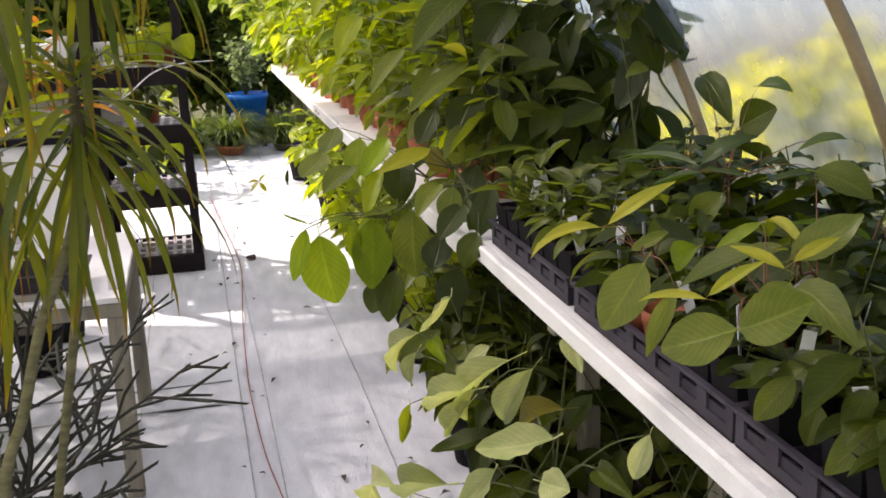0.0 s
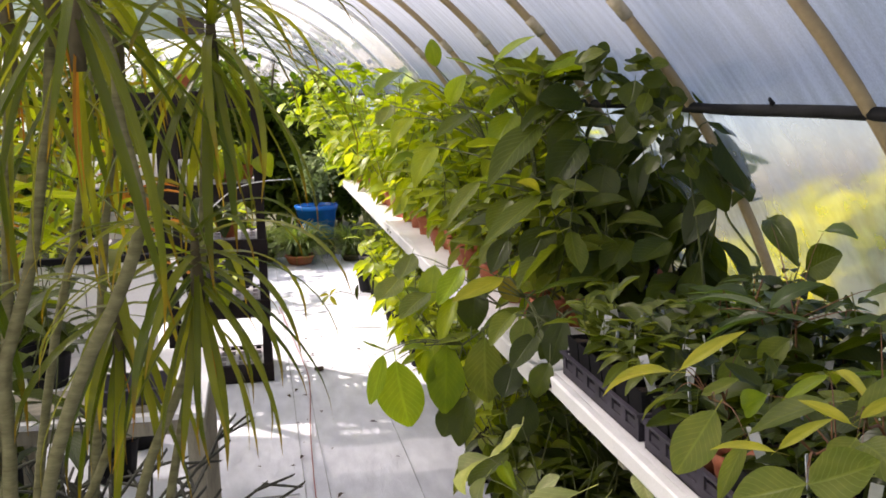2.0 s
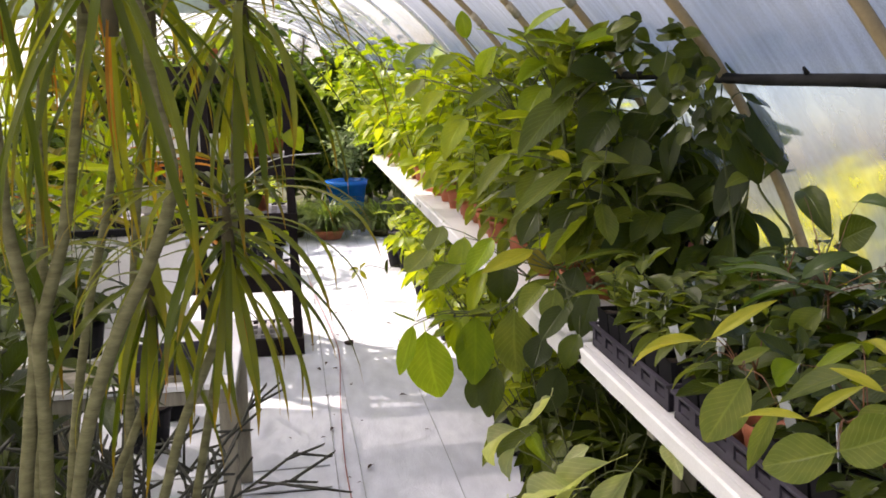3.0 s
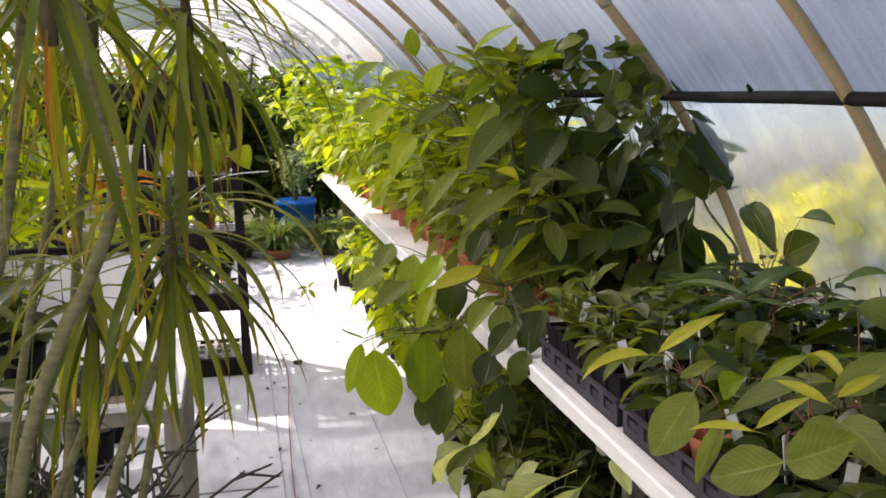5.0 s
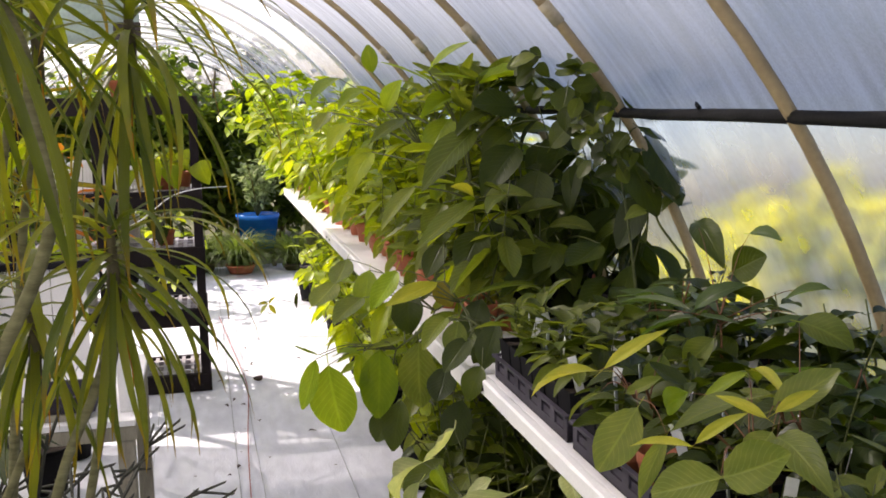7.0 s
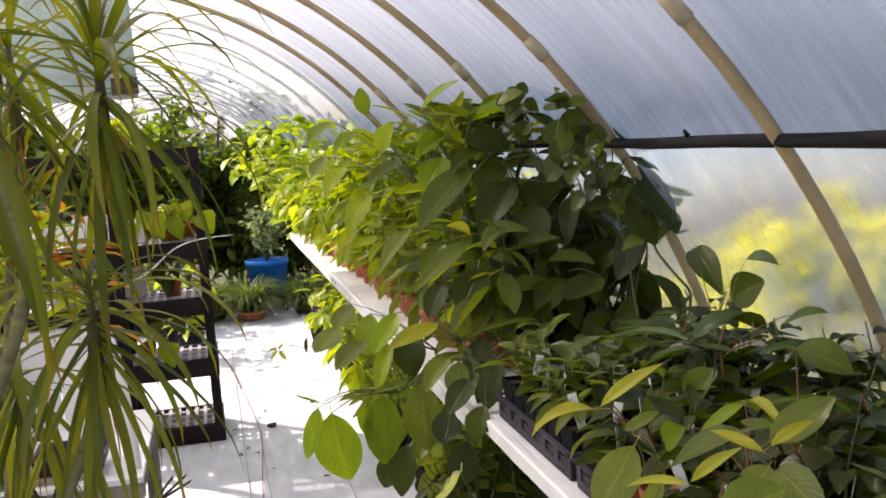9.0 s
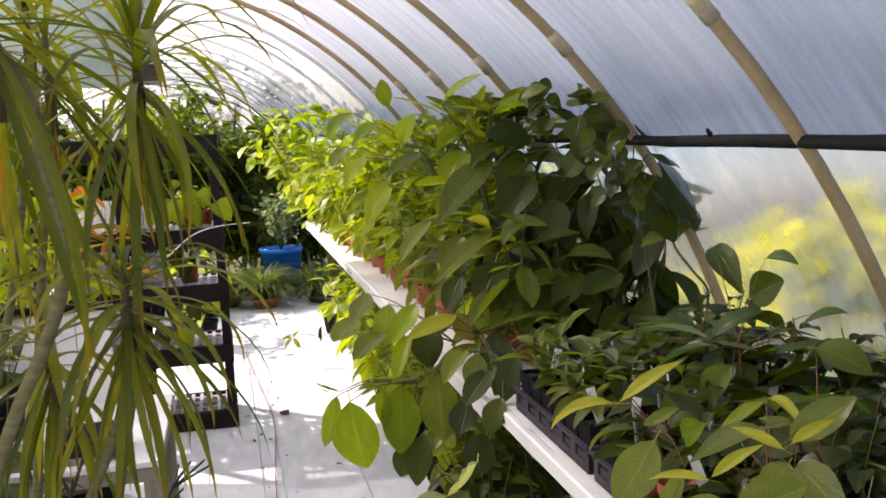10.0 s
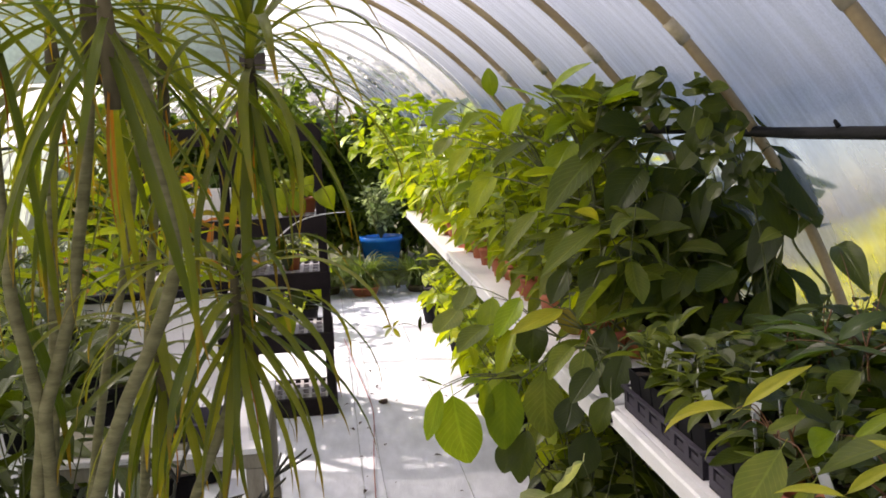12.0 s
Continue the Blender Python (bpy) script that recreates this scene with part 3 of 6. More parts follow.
# ---- potted plants on the far bench ----
def potted(rnd, kind, tone, height, count, length, ratio, pot_r, pot_h, group, label, lift=(-35, 35), stems=1, pot_mat=None, name="potted_plant", joined=False, lean=0.12, low=0.25, face=0.0, whorl=0):
    """A young plant in a round pot: pot, soil, stem and its leaves."""
    p = thing(name, pose(0, 0, 0), label, "potted plant", group)
    part("pot", round_pot(pot_r, pot_h), pot_mat or M_TERRA, p)
    part("soil", soil_disc(pot_r * 0.86, pot_h - 0.016, rnd), M_SOIL, p)
    rows, lines = spray(rnd, height, count, length, ratio, kind, lift, low, lean, pot_r * 0.3, stems, face, whorl)
    up = Vector((0, 0, pot_h - 0.016))
    rows = [(a + up, s + up, t + up, w, n) for a, s, t, w, n in rows]
    lines = [[q + up for q in line] for line in lines]
    part("stem", stems_mesh(lines, rows, 0.0032), M_STEM, p)
    if joined:
        store = ([], [], [])
        for a, s, t, w, n in rows:
            gather(store, SMALL[kind], leaf_pose(s, t, w, n))
        tagged(foliage("foliage", store, M_LEAF[tone], p), kind="stuff")
    else:
        for a, s, t, w, n in rows:
            leaf(p, s, t, w, n, kind, tone, rnd)
    return p


def hero(name, label, base, rows, kinds, stem_from, radius=0.004, category="plant", stem_mat=None):
    """A plant whose leaves are set one by one: base xyz, tip xyz, width, how far it faces the aisle, tone."""
    rnd = random.Random(len(name) + len(rows))
    p = thing(name, pose(*base), label, category)
    o = Vector(base)
    bm = bmesh.new()
    starts = [Vector(r[:3]) - o for r in rows]
    mid = sum(starts, Vector()) / len(starts)
    root = Vector(stem_from) - o
    hub = mid.lerp(root, 0.25)
    main = smooth_line([root, root.lerp(hub, 0.55) + Vector((0, 0, 0.04)), hub], 5)
    tube(bm, main, [radius * (1 - 0.4 * i / len(main)) for i in range(len(main))], 6)
    for s in starts:
        near = min(main, key=lambda q: (q - s).length)
        bend = near.lerp(s, 0.6) + Vector((0, 0, 0.02))
        line = smooth_line([near, bend, s], 3)
        tube(bm, line, [radius * 0.55 - 0.0002 * i for i in range(len(line))], 5)
    part("stem", bm, stem_mat or M_STEM, p)
    for r, s in zip(rows, starts):
        tip = Vector(r[3:6]) - o
        n = Vector((0, 0, 1)).lerp(Vector((-0.45, -0.85, 0.3)), r[7])
        kind = kinds
        if kinds == "mixed":
            ratio = r[6] / max((tip - s).length, 0.01)
            kind = "lance" if ratio < 0.33 else "oval" if ratio < 0.6 else "wide"
        leaf(p, s, tip, r[6], n, kind, r[8], rnd)
    return p


OVERHANGING_SPRAY = [
    (0.335, 2.5, 0.903, 0.303, 2.5, 0.785, 0.048, 0.8, 9),
    (0.366, 2.52, 0.881, 0.388, 2.5, 0.718, 0.12, 0.9, 9),
    (0.495, 2.55, 0.902, 0.486, 2.53, 0.739, 0.1, 0.9, 2),
    (0.602, 2.6, 0.903, 0.596, 2.58, 0.739, 0.105, 0.9, 0),
    (0.458, 2.58, 0.89, 0.454, 2.56, 0.793, 0.042, 0.7, 2),
    (0.383, 2.5, 0.91, 0.44, 2.48, 0.918, 0.023, 0.3, 2),
    (0.337, 2.45, 0.925, 0.277, 2.42, 0.953, 0.021, 0.3, 2),
    (0.566, 2.6, 0.919, 0.468, 2.5, 0.911, 0.036, 0.4, 0),
    (0.521, 2.62, 0.734, 0.492, 2.6, 0.654, 0.072, 0.8, 1),
]

EDGE_PLANT = [
    (0.576, 2.75, 1.063, 0.496, 2.65, 0.972, 0.064, 0.8, 9),
    (0.675, 2.7, 1.032, 0.522, 2.6, 1.003, 0.06, 0.6, 3),
    (0.62, 2.8, 0.994, 0.601, 2.75, 0.893, 0.093, 0.9, 1),
    (0.549, 2.7, 0.992, 0.484, 2.6, 0.897, 0.048, 0.7, 2),
    (0.73, 2.7, 0.949, 0.585, 2.6, 0.912, 0.055, 0.5, 0),
    (0.732, 2.55, 0.928, 0.657, 2.5, 0.854, 0.064, 0.8, 1),
    (0.921, 2.6, 1.027, 0.696, 2.5, 1.042, 0.02, 0.2, 0),
    (0.707, 2.45, 0.925, 0.74, 2.4, 0.859, 0.054, 0.8, 1),
    (0.676, 2.75, 1.026, 0.715, 2.7, 0.965, 0.053, 0.8, 4),
]

TALL_PLANT = [
    (0.793, 2.75, 1.236, 0.59, 2.55, 1.149, 0.06, 0.6, 0),
    (0.82, 2.75, 1.245, 0.93, 2.7, 1.255, 0.049, 0.5, 0),
    (0.907, 2.75, 1.192, 1.015, 2.7, 1.221, 0.051, 0.4, 0),
    (0.883, 2.8, 1.139, 0.768, 2.7, 1.016, 0.087, 0.8, 0),
    (0.926, 2.85, 1.142, 0.919, 2.8, 1.032, 0.111, 0.9, 1),
    (0.991, 2.7, 1.076, 0.816, 2.6, 1.006, 0.082, 0.6, 1),
    (1.196, 2.95, 1.326, 1.156, 2.9, 1.092, 0.199, 0.9, 1),
    (1.325, 2.95, 1.267, 1.296, 2.9, 1.103, 0.096, 0.9, 1),
    (0.847, 2.95, 1.412, 0.65, 2.75, 1.286, 0.1, 0.7, 0),
    (0.66, 2.9, 1.265, 0.539, 2.75, 1.183, 0.051, 0.5, 0),
    (0.789, 2.75, 1.243, 0.724, 2.7, 1.283, 0.038, 0.7, 3),
]

CROWN_PLANT = [
    (0.745, 3.1, 1.554, 0.597, 3, 1.609, 0.048, 0.4, 9),
    (0.749, 3.1, 1.58, 0.839, 3, 1.665, 0.049, 0.5, 9),
    (0.875, 3, 1.539, 1.009, 2.9, 1.574, 0.058, 0.4, 9),
    (0.872, 3, 1.549, 0.734, 2.95, 1.573, 0.035, 0.3, 9),
    (0.869, 3, 1.558, 0.959, 3, 1.597, 0.023, 0.4, 2),
    (0.641, 3.2, 1.466, 0.668, 3.15, 1.554, 0.064, 0.8, 9),
    (0.647, 3.2, 1.47, 0.535, 3.1, 1.484, 0.023, 0.2, 2),
    (1.021, 2.9, 1.512, 1.072, 2.85, 1.525, 0.025, 0.3, 2),
    (1.028, 2.9, 1.437, 1.146, 2.6, 1.384, 0.024, 0.3, 1),
    (0.752, 3, 1.367, 0.622, 2.9, 1.349, 0.063, 0.5, 2),
    (0.971, 2.95, 1.47, 0.836, 2.9, 1.49, 0.095, 0.8, 1),
]

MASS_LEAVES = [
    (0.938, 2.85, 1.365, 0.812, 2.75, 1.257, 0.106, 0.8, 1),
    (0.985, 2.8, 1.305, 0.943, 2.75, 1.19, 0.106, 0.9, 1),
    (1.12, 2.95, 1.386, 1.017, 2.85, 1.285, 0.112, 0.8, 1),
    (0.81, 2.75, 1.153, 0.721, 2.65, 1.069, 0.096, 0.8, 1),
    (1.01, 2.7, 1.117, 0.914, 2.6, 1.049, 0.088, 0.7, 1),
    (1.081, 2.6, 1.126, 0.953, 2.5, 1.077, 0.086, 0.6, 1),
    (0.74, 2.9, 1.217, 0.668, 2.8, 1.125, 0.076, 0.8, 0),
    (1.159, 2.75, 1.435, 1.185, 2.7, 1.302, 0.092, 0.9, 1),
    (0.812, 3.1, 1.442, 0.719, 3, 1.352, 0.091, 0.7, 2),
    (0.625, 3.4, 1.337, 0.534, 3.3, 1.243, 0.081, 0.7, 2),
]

UPPER_LEAVES = [
    (0.83, 3.1, 1.506, 0.707, 3, 1.463, 0.065, 0.6, 2),
    (0.903, 3, 1.456, 0.778, 2.9, 1.424, 0.054, 0.5, 1),
    (0.698, 3.2, 1.444, 0.568, 3.05, 1.388, 0.059, 0.6, 0),
    (0.631, 3.5, 1.532, 0.524, 3.4, 1.5, 0.062, 0.5, 2),
    (0.582, 3.8, 1.575, 0.459, 3.6, 1.52, 0.07, 0.5, 2),
    (0.652, 3.5, 1.586, 0.637, 3.5, 1.675, 0.055, 0.7, 2),
    (0.537, 3.8, 1.46, 0.483, 3.7, 1.387, 0.067, 0.7, 0),
    (0.953, 2.95, 1.408, 0.856, 2.9, 1.351, 0.079, 0.7, 1),
    (1.017, 2.8, 1.364, 1.064, 2.75, 1.439, 0.076, 0.7, 1),
    (0.571, 3.5, 1.426, 0.483, 3.4, 1.361, 0.065, 0.6, 2),
]

WALL_VINE = [
    (1.098, 2.4, 1.428, 1.151, 2.35, 1.391, 0.032, 0.4, 1),
    (1.08, 2.45, 1.509, 1.115, 2.4, 1.456, 0.035, 0.7, 1),
    (1.035, 2.55, 1.573, 1.058, 2.5, 1.497, 0.056, 0.9, 1),
    (1.046, 2.6, 1.512, 1.012, 2.55, 1.444, 0.06, 0.9, 1),
    (1.013, 2.65, 1.527, 0.979, 2.6, 1.458, 0.072, 0.9, 1),
    (1.145, 2.45, 1.421, 1.195, 2.4, 1.26, 0.086, 0.7, 1),
    (1.101, 2.5, 1.387, 1.174, 2.45, 1.209, 0.084, 0.9, 1),
]

TRAY_PLANT_A = [
    (0.66, 1.526, 1.094, 0.62, 1.773, 1.006, 0.027, 0.55, 3),
    (0.66, 1.495, 1.105, 0.74, 1.457, 1.171, 0.023, 0.55, 3),
    (0.66, 1.37, 1.082, 0.6, 1.362, 1, 0.062, 0.9, 0),
    (0.7, 1.509, 1.061, 0.74, 1.46, 1.092, 0.024, 0.6, 0),
    (0.66, 1.275, 1.073, 0.62, 1.279, 0.988, 0.026, 0.7, 0),
    (0.68, 1.571, 1.045, 0.66, 1.67, 0.981, 0.015, 0.4, 0),
    (0.82, 1.638, 1.081, 0.8, 1.637, 1.016, 0.048, 0.8, 0),
]

TRAY_PLANT_B = [
    (0.64, 1.161, 1.096, 0.6, 1.265, 1.074, 0.015, 0.5, 3),
    (0.64, 1.154, 1.102, 0.68, 1.113, 1.15, 0.017, 0.55, 3),
    (0.64, 1.091, 1.084, 0.59, 1.156, 1.045, 0.057, 0.8, 0),
    (0.64, 1.086, 1.085, 0.68, 1.003, 1.136, 0.057, 0.8, 0),
    (0.74, 1.38, 1.093, 0.72, 1.428, 1.059, 0.04, 0.8, 2),
    (0.76, 1.254, 1.118, 0.7, 1.368, 1.053, 0.044, 0.5, 0),
    (0.8, 1.325, 1.132, 0.74, 1.355, 1.087, 0.024, 0.4, 2),
]

TRAY_PLANT_C = [
    (0.74, 1.168, 1.119, 0.7, 1.222, 1.14, 0.016, 0.5, 3),
    (0.74, 1.151, 1.131, 0.8, 1.156, 1.156, 0.017, 0.5, 3),
    (0.76, 1.191, 1.122, 0.84, 1.173, 1.167, 0.046, 0.6, 0),
    (0.82, 1.354, 1.126, 0.8, 1.217, 1.131, 0.017, 0.4, 3),
    (0.74, 1.157, 1.106, 0.7, 1.138, 1.075, 0.043, 0.7, 0),
    (0.74, 1.145, 1.103, 0.72, 1.015, 1.103, 0.048, 0.7, 0),
    (0.95, 1.448, 1.166, 1, 1.384, 1.143, 0.053, 0.6, 0),
]

TRAY_PLANT_D = [
    (0.92, 1.744, 1.128, 0.86, 1.947, 1.122, 0.021, 0.3, 5),
    (0.92, 1.732, 1.133, 0.98, 1.68, 1.191, 0.036, 0.5, 5),
    (0.92, 1.727, 1.119, 0.86, 1.873, 1.06, 0.023, 0.3, 5),
    (0.92, 1.715, 1.126, 0.96, 1.642, 1.124, 0.016, 0.3, 5),
    (0.92, 1.656, 1.097, 0.88, 1.692, 1.038, 0.052, 0.7, 0),
    (1.1, 1.652, 1.117, 1.02, 1.692, 1.109, 0.025, 0.3, 5),
    (1.1, 1.6, 1.179, 1.04, 1.646, 1.165, 0.026, 0.3, 5),
    (1.16, 1.982, 1.222, 1.18, 1.895, 1.221, 0.035, 0.5, 5),
    (1.12, 1.974, 1.149, 1.14, 1.891, 1.193, 0.072, 0.9, 1),
    (1.12, 2.137, 1.233, 1.1, 1.988, 1.182, 0.06, 0.8, 1),
    (0.9, 2.026, 1.052, 0.92, 1.936, 1.085, 0.045, 0.8, 1),
]

TRAY_PLANT_E = [
    (0.8, 1.112, 1.018, 0.72, 1.155, 1.004, 0.035, 0.6, 0),
    (0.74, 1.137, 1.001, 0.7, 1.152, 0.947, 0.036, 0.8, 0),
    (0.76, 0.995, 1.01, 0.7, 1.013, 0.945, 0.036, 0.7, 0),
    (0.85, 1.12, 0.98, 0.9, 1.121, 1.009, 0.036, 0.7, 0),
    (0.8, 1.376, 0.93, 0.76, 1.418, 0.952, 0.021, 0.5, 0),
    (0.9, 1.29, 0.988, 0.84, 1.299, 0.959, 0.048, 0.7, 1),
    (1, 1.273, 0.973, 0.92, 1.292, 0.959, 0.041, 0.6, 5),
    (0.76, 1.119, 0.972, 0.74, 1.107, 0.93, 0.031, 0.8, 0),
    (0.74, 0.949, 0.995, 0.74, 0.897, 0.984, 0.037, 0.7, 0),
]

LOW_PLANT_A = [
    (0.62, 2.31, 0.767, 0.6, 2.475, 0.625, 0.031, 0.5, 8),
    (0.6, 2.575, 0.599, 0.55, 2.815, 0.428, 0.056, 0.6, 8),
    (0.58, 2.524, 0.567, 0.56, 2.609, 0.44, 0.051, 0.7, 8),
    (0.6, 2.414, 0.638, 0.6, 2.295, 0.622, 0.039, 0.8, 2),
    (0.66, 2.139, 0.705, 0.62, 2.179, 0.658, 0.036, 0.6, 8),
    (0.64, 1.93, 0.751, 0.58, 2.187, 0.543, 0.062, 0.6, 8),
    (0.6, 2.016, 0.665, 0.55, 2.278, 0.527, 0.055, 0.6, 8),
    (0.68, 1.916, 0.734, 0.64, 2.043, 0.569, 0.063, 0.8, 8),
    (0.6, 2.065, 0.622, 0.58, 2.222, 0.481, 0.046, 0.7, 8),
    (0.54, 2.424, 0.479, 0.54, 2.506, 0.355, 0.036, 0.8, 2),
]

LOW_PLANT_B = [
    (0.62, 1.627, 0.73, 0.56, 1.821, 0.624, 0.066, 0.6, 8),
    (0.66, 1.688, 0.749, 0.62, 1.875, 0.638, 0.053, 0.6, 4),
    (0.5, 2.454, 0.256, 0.47, 2.927, 0.025, 0.081, 0.6, 8),
    (0.54, 2.042, 0.458, 0.5, 2.382, 0.271, 0.056, 0.6, 8),
    (0.6, 1.635, 0.653, 0.62, 1.524, 0.683, 0.058, 0.8, 8),
    (0.7, 1.436, 0.807, 0.68, 1.45, 0.729, 0.035, 0.8, 8),
    (0.7, 1.767, 0.844, 0.68, 1.659, 0.823, 0.039, 0.8, 8),
    (0.7, 1.661, 0.78, 0.66, 1.69, 0.712, 0.039, 0.8, 1),
    (0.64, 1.485, 0.739, 0.64, 1.358, 0.756, 0.037, 0.8, 1),
    (0.58, 1.839, 0.581, 0.55, 1.944, 0.463, 0.055, 0.7, 8),
]

EDGE_FOLIAGE = [
    (0.529, 2.9, 1.042, 0.502, 2.85, 0.944, 0.071, 0.8, 2),
    (0.497, 3.1, 1.046, 0.447, 3, 0.984, 0.071, 0.8, 0),
    (0.495, 2.8, 0.985, 0.405, 2.7, 0.951, 0.067, 0.7, 0),
    (0.474, 3.2, 0.964, 0.391, 3.1, 0.904, 0.084, 0.7, 0),
    (0.649, 2.5, 0.862, 0.614, 2.45, 0.788, 0.074, 0.8, 1),
    (0.663, 2.4, 0.804, 0.633, 2.4, 0.698, 0.08, 0.8, 1),
    (0.761, 3, 1.093, 0.697, 2.95, 1.007, 0.07, 0.7, 1),
    (0.778, 2.65, 0.992, 0.732, 2.6, 0.888, 0.081, 0.9, 1),
    (0.554, 2.6, 0.758, 0.518, 2.55, 0.646, 0.071, 0.8, 1),
    (0.88, 2.5, 1.012, 0.805, 2.45, 0.944, 0.069, 0.8, 1),
]

EDGE_SPRAYS = [
    (0.652, 2.5, 0.98, 0.577, 2.42, 0.942, 0.053, 0.7, 0),
    (0.681, 2.4, 0.952, 0.61, 2.35, 0.892, 0.06, 0.8, 1),
    (0.735, 2.35, 0.998, 0.691, 2.32, 0.897, 0.064, 0.8, 1),
    (0.662, 2.42, 0.989, 0.639, 2.4, 0.912, 0.061, 0.8, 0),
    (0.685, 2.3, 0.909, 0.643, 2.28, 0.84, 0.058, 0.8, 1),
]

hero("overhanging_branch_plant", "broad-leaved plant trailing a lime-green branch over the bench edge", (0.80, 2.62, BENCH_Z), OVERHANGING_SPRAY, "wide", (0.80, 2.62, BENCH_Z + 0.05))
hero("broad_leaved_plant", "broad-leaved green plant at the edge of the bench", (0.86, 2.74, BENCH_Z), EDGE_PLANT, "mixed", (0.86, 2.74, BENCH_Z + 0.05))
hero("broad_leaved_plant", "tall plant with large dark ribbed leaves", (1.00, 2.90, BENCH_Z), TALL_PLANT, "mixed", (1.0, 2.90, BENCH_Z + 0.05), 0.006)
hero("broad_leaved_plant", "tall plant with long lime-green top leaves", (0.90, 3.12, BENCH_Z), CROWN_PLANT, "mixed", (0.90, 3.12, BENCH_Z + 0.05), 0.006)
hero("broad_leaved_plant", "dense plant with large dark hanging leaves", (1.08, 2.88, BENCH_Z), MASS_LEAVES, "oval", (1.08, 2.88, BENCH_Z + 0.05), 0.006)
hero("broad_leaved_plant", "leafy plant with lime-green upper leaves", (0.92, 3.5, BENCH_Z), UPPER_LEAVES, "mixed", (0.92, 3.5, BENCH_Z + 0.05), 0.006)
hero("climbing_vine", "dark green vine climbing the hoop beside the film", (1.16, 2.52, BENCH_Z), WALL_VINE, "wide", (1.16, 2.52, BENCH_Z + 0.02), 0.004, "vine")
hero("broad_leaved_plant", "leafy plant hanging over the white bench edge", (0.82, 2.66, BENCH_Z), EDGE_FOLIAGE, "wide", (0.82, 2.66, BENCH_Z + 0.05))
hero("broad_leaved_plant", "dark leafy plant crowding the end of the bench", (0.86, 2.50, BENCH_Z), EDGE_SPRAYS, "wide", (0.86, 2.50, BENCH_Z + 0.05))
hero("low_leafy_plant", "pale ribbed plant from under the bench, sunlight painted into its leaves", (0.86, 2.45, 0.012), LOW_PLANT_A, "oval", (0.86, 2.45, 0.2))
hero("low_leafy_plant", "pale broad-leaved plant from under the bench, sunlight painted into its leaves", (0.86, 1.95, 0.012), LOW_PLANT_B, "oval", (0.86, 1.95, 0.2))
hero("young_plant", "young plant with yellow new leaves in a tray", (0.80, 1.62, BENCH_Z), TRAY_PLANT_A, "mixed", (0.80, 1.62, BENCH_Z + 0.08), 0.0026, stem_mat=M_STEM_RED)
hero("young_plant", "young plant with a red stem and yellow new leaves", (0.80, 1.24, BENCH_Z), TRAY_PLANT_B, "mixed", (0.80, 1.24, BENCH_Z + 0.08), 0.0026, stem_mat=M_STEM_RED)
hero("young_plant", "young plant with narrow yellow leaves over green ones", (0.88, 1.28, BENCH_Z), TRAY_PLANT_C, "mixed", (0.88, 1.28, BENCH_Z + 0.08), 0.0026, stem_mat=M_STEM_RED)
hero("young_plant", "bushy young plant with broad green leaves in a tray", (0.84, 1.02, BENCH_Z), TRAY_PLANT_E, "mixed", (0.84, 1.02, BENCH_Z + 0.08), 0.0026)
hero("young_plant", "young plant with long blue-green leaves and a red stem", (1.00, 1.78, BENCH_Z), TRAY_PLANT_D, "mixed", (1.00, 1.78, BENCH_Z + 0.08), 0.0026, stem_mat=M_STEM_RED)


def vine_cluster():
    """Small leaves of the vine round the hoop and the rail."""
    rnd = random.Random(61)
    v = thing("climbing_vine", pose(1.10, 2.47, BENCH_Z), "small-leaved dark vine twined round the hoop", "vine")
    o = Vector((1.10, 2.47, BENCH_Z))
    line = []
    for k in range(15):
        a = 12 + 1.86 * k
        x, z = arc(a, R - 0.035 + 0.012 * math.sin(k * 1.7))
        line.append(Vector((x, 2.45 + 0.03 * math.cos(k * 1.7), z)) - o)
    bm = bmesh.new()
    tube(bm, smooth_line([Vector((0.04, 0.05, 0.0)), *line], 4), 0.0035, 6)
    part("stem", bm, M_STEM, v)
    for i in range(64):
        at = rnd.choice(line[3:] if i % 5 == 0 else line[10:]) + Vector((rnd.uniform(-0.12, 0.01), rnd.uniform(-0.11, 0.05), rnd.uniform(-0.03, 0.05)))
        d = Vector((rnd.uniform(-0.8, 0.6), rnd.uniform(-0.7, 0.4), rnd.uniform(-1.0, 0.3))).normalized()
        s = rnd.uniform(0.038, 0.068)
        leaf(v, at, at + d * s, s * 0.72, (-0.5 + rnd.uniform(-0.6, 0.6), -0.6, 0.5 + rnd.uniform(-0.3, 0.4)), rnd.choice(("wide", "heart")), rnd.choice((1, 1, 0)), rnd)


vine_cluster()


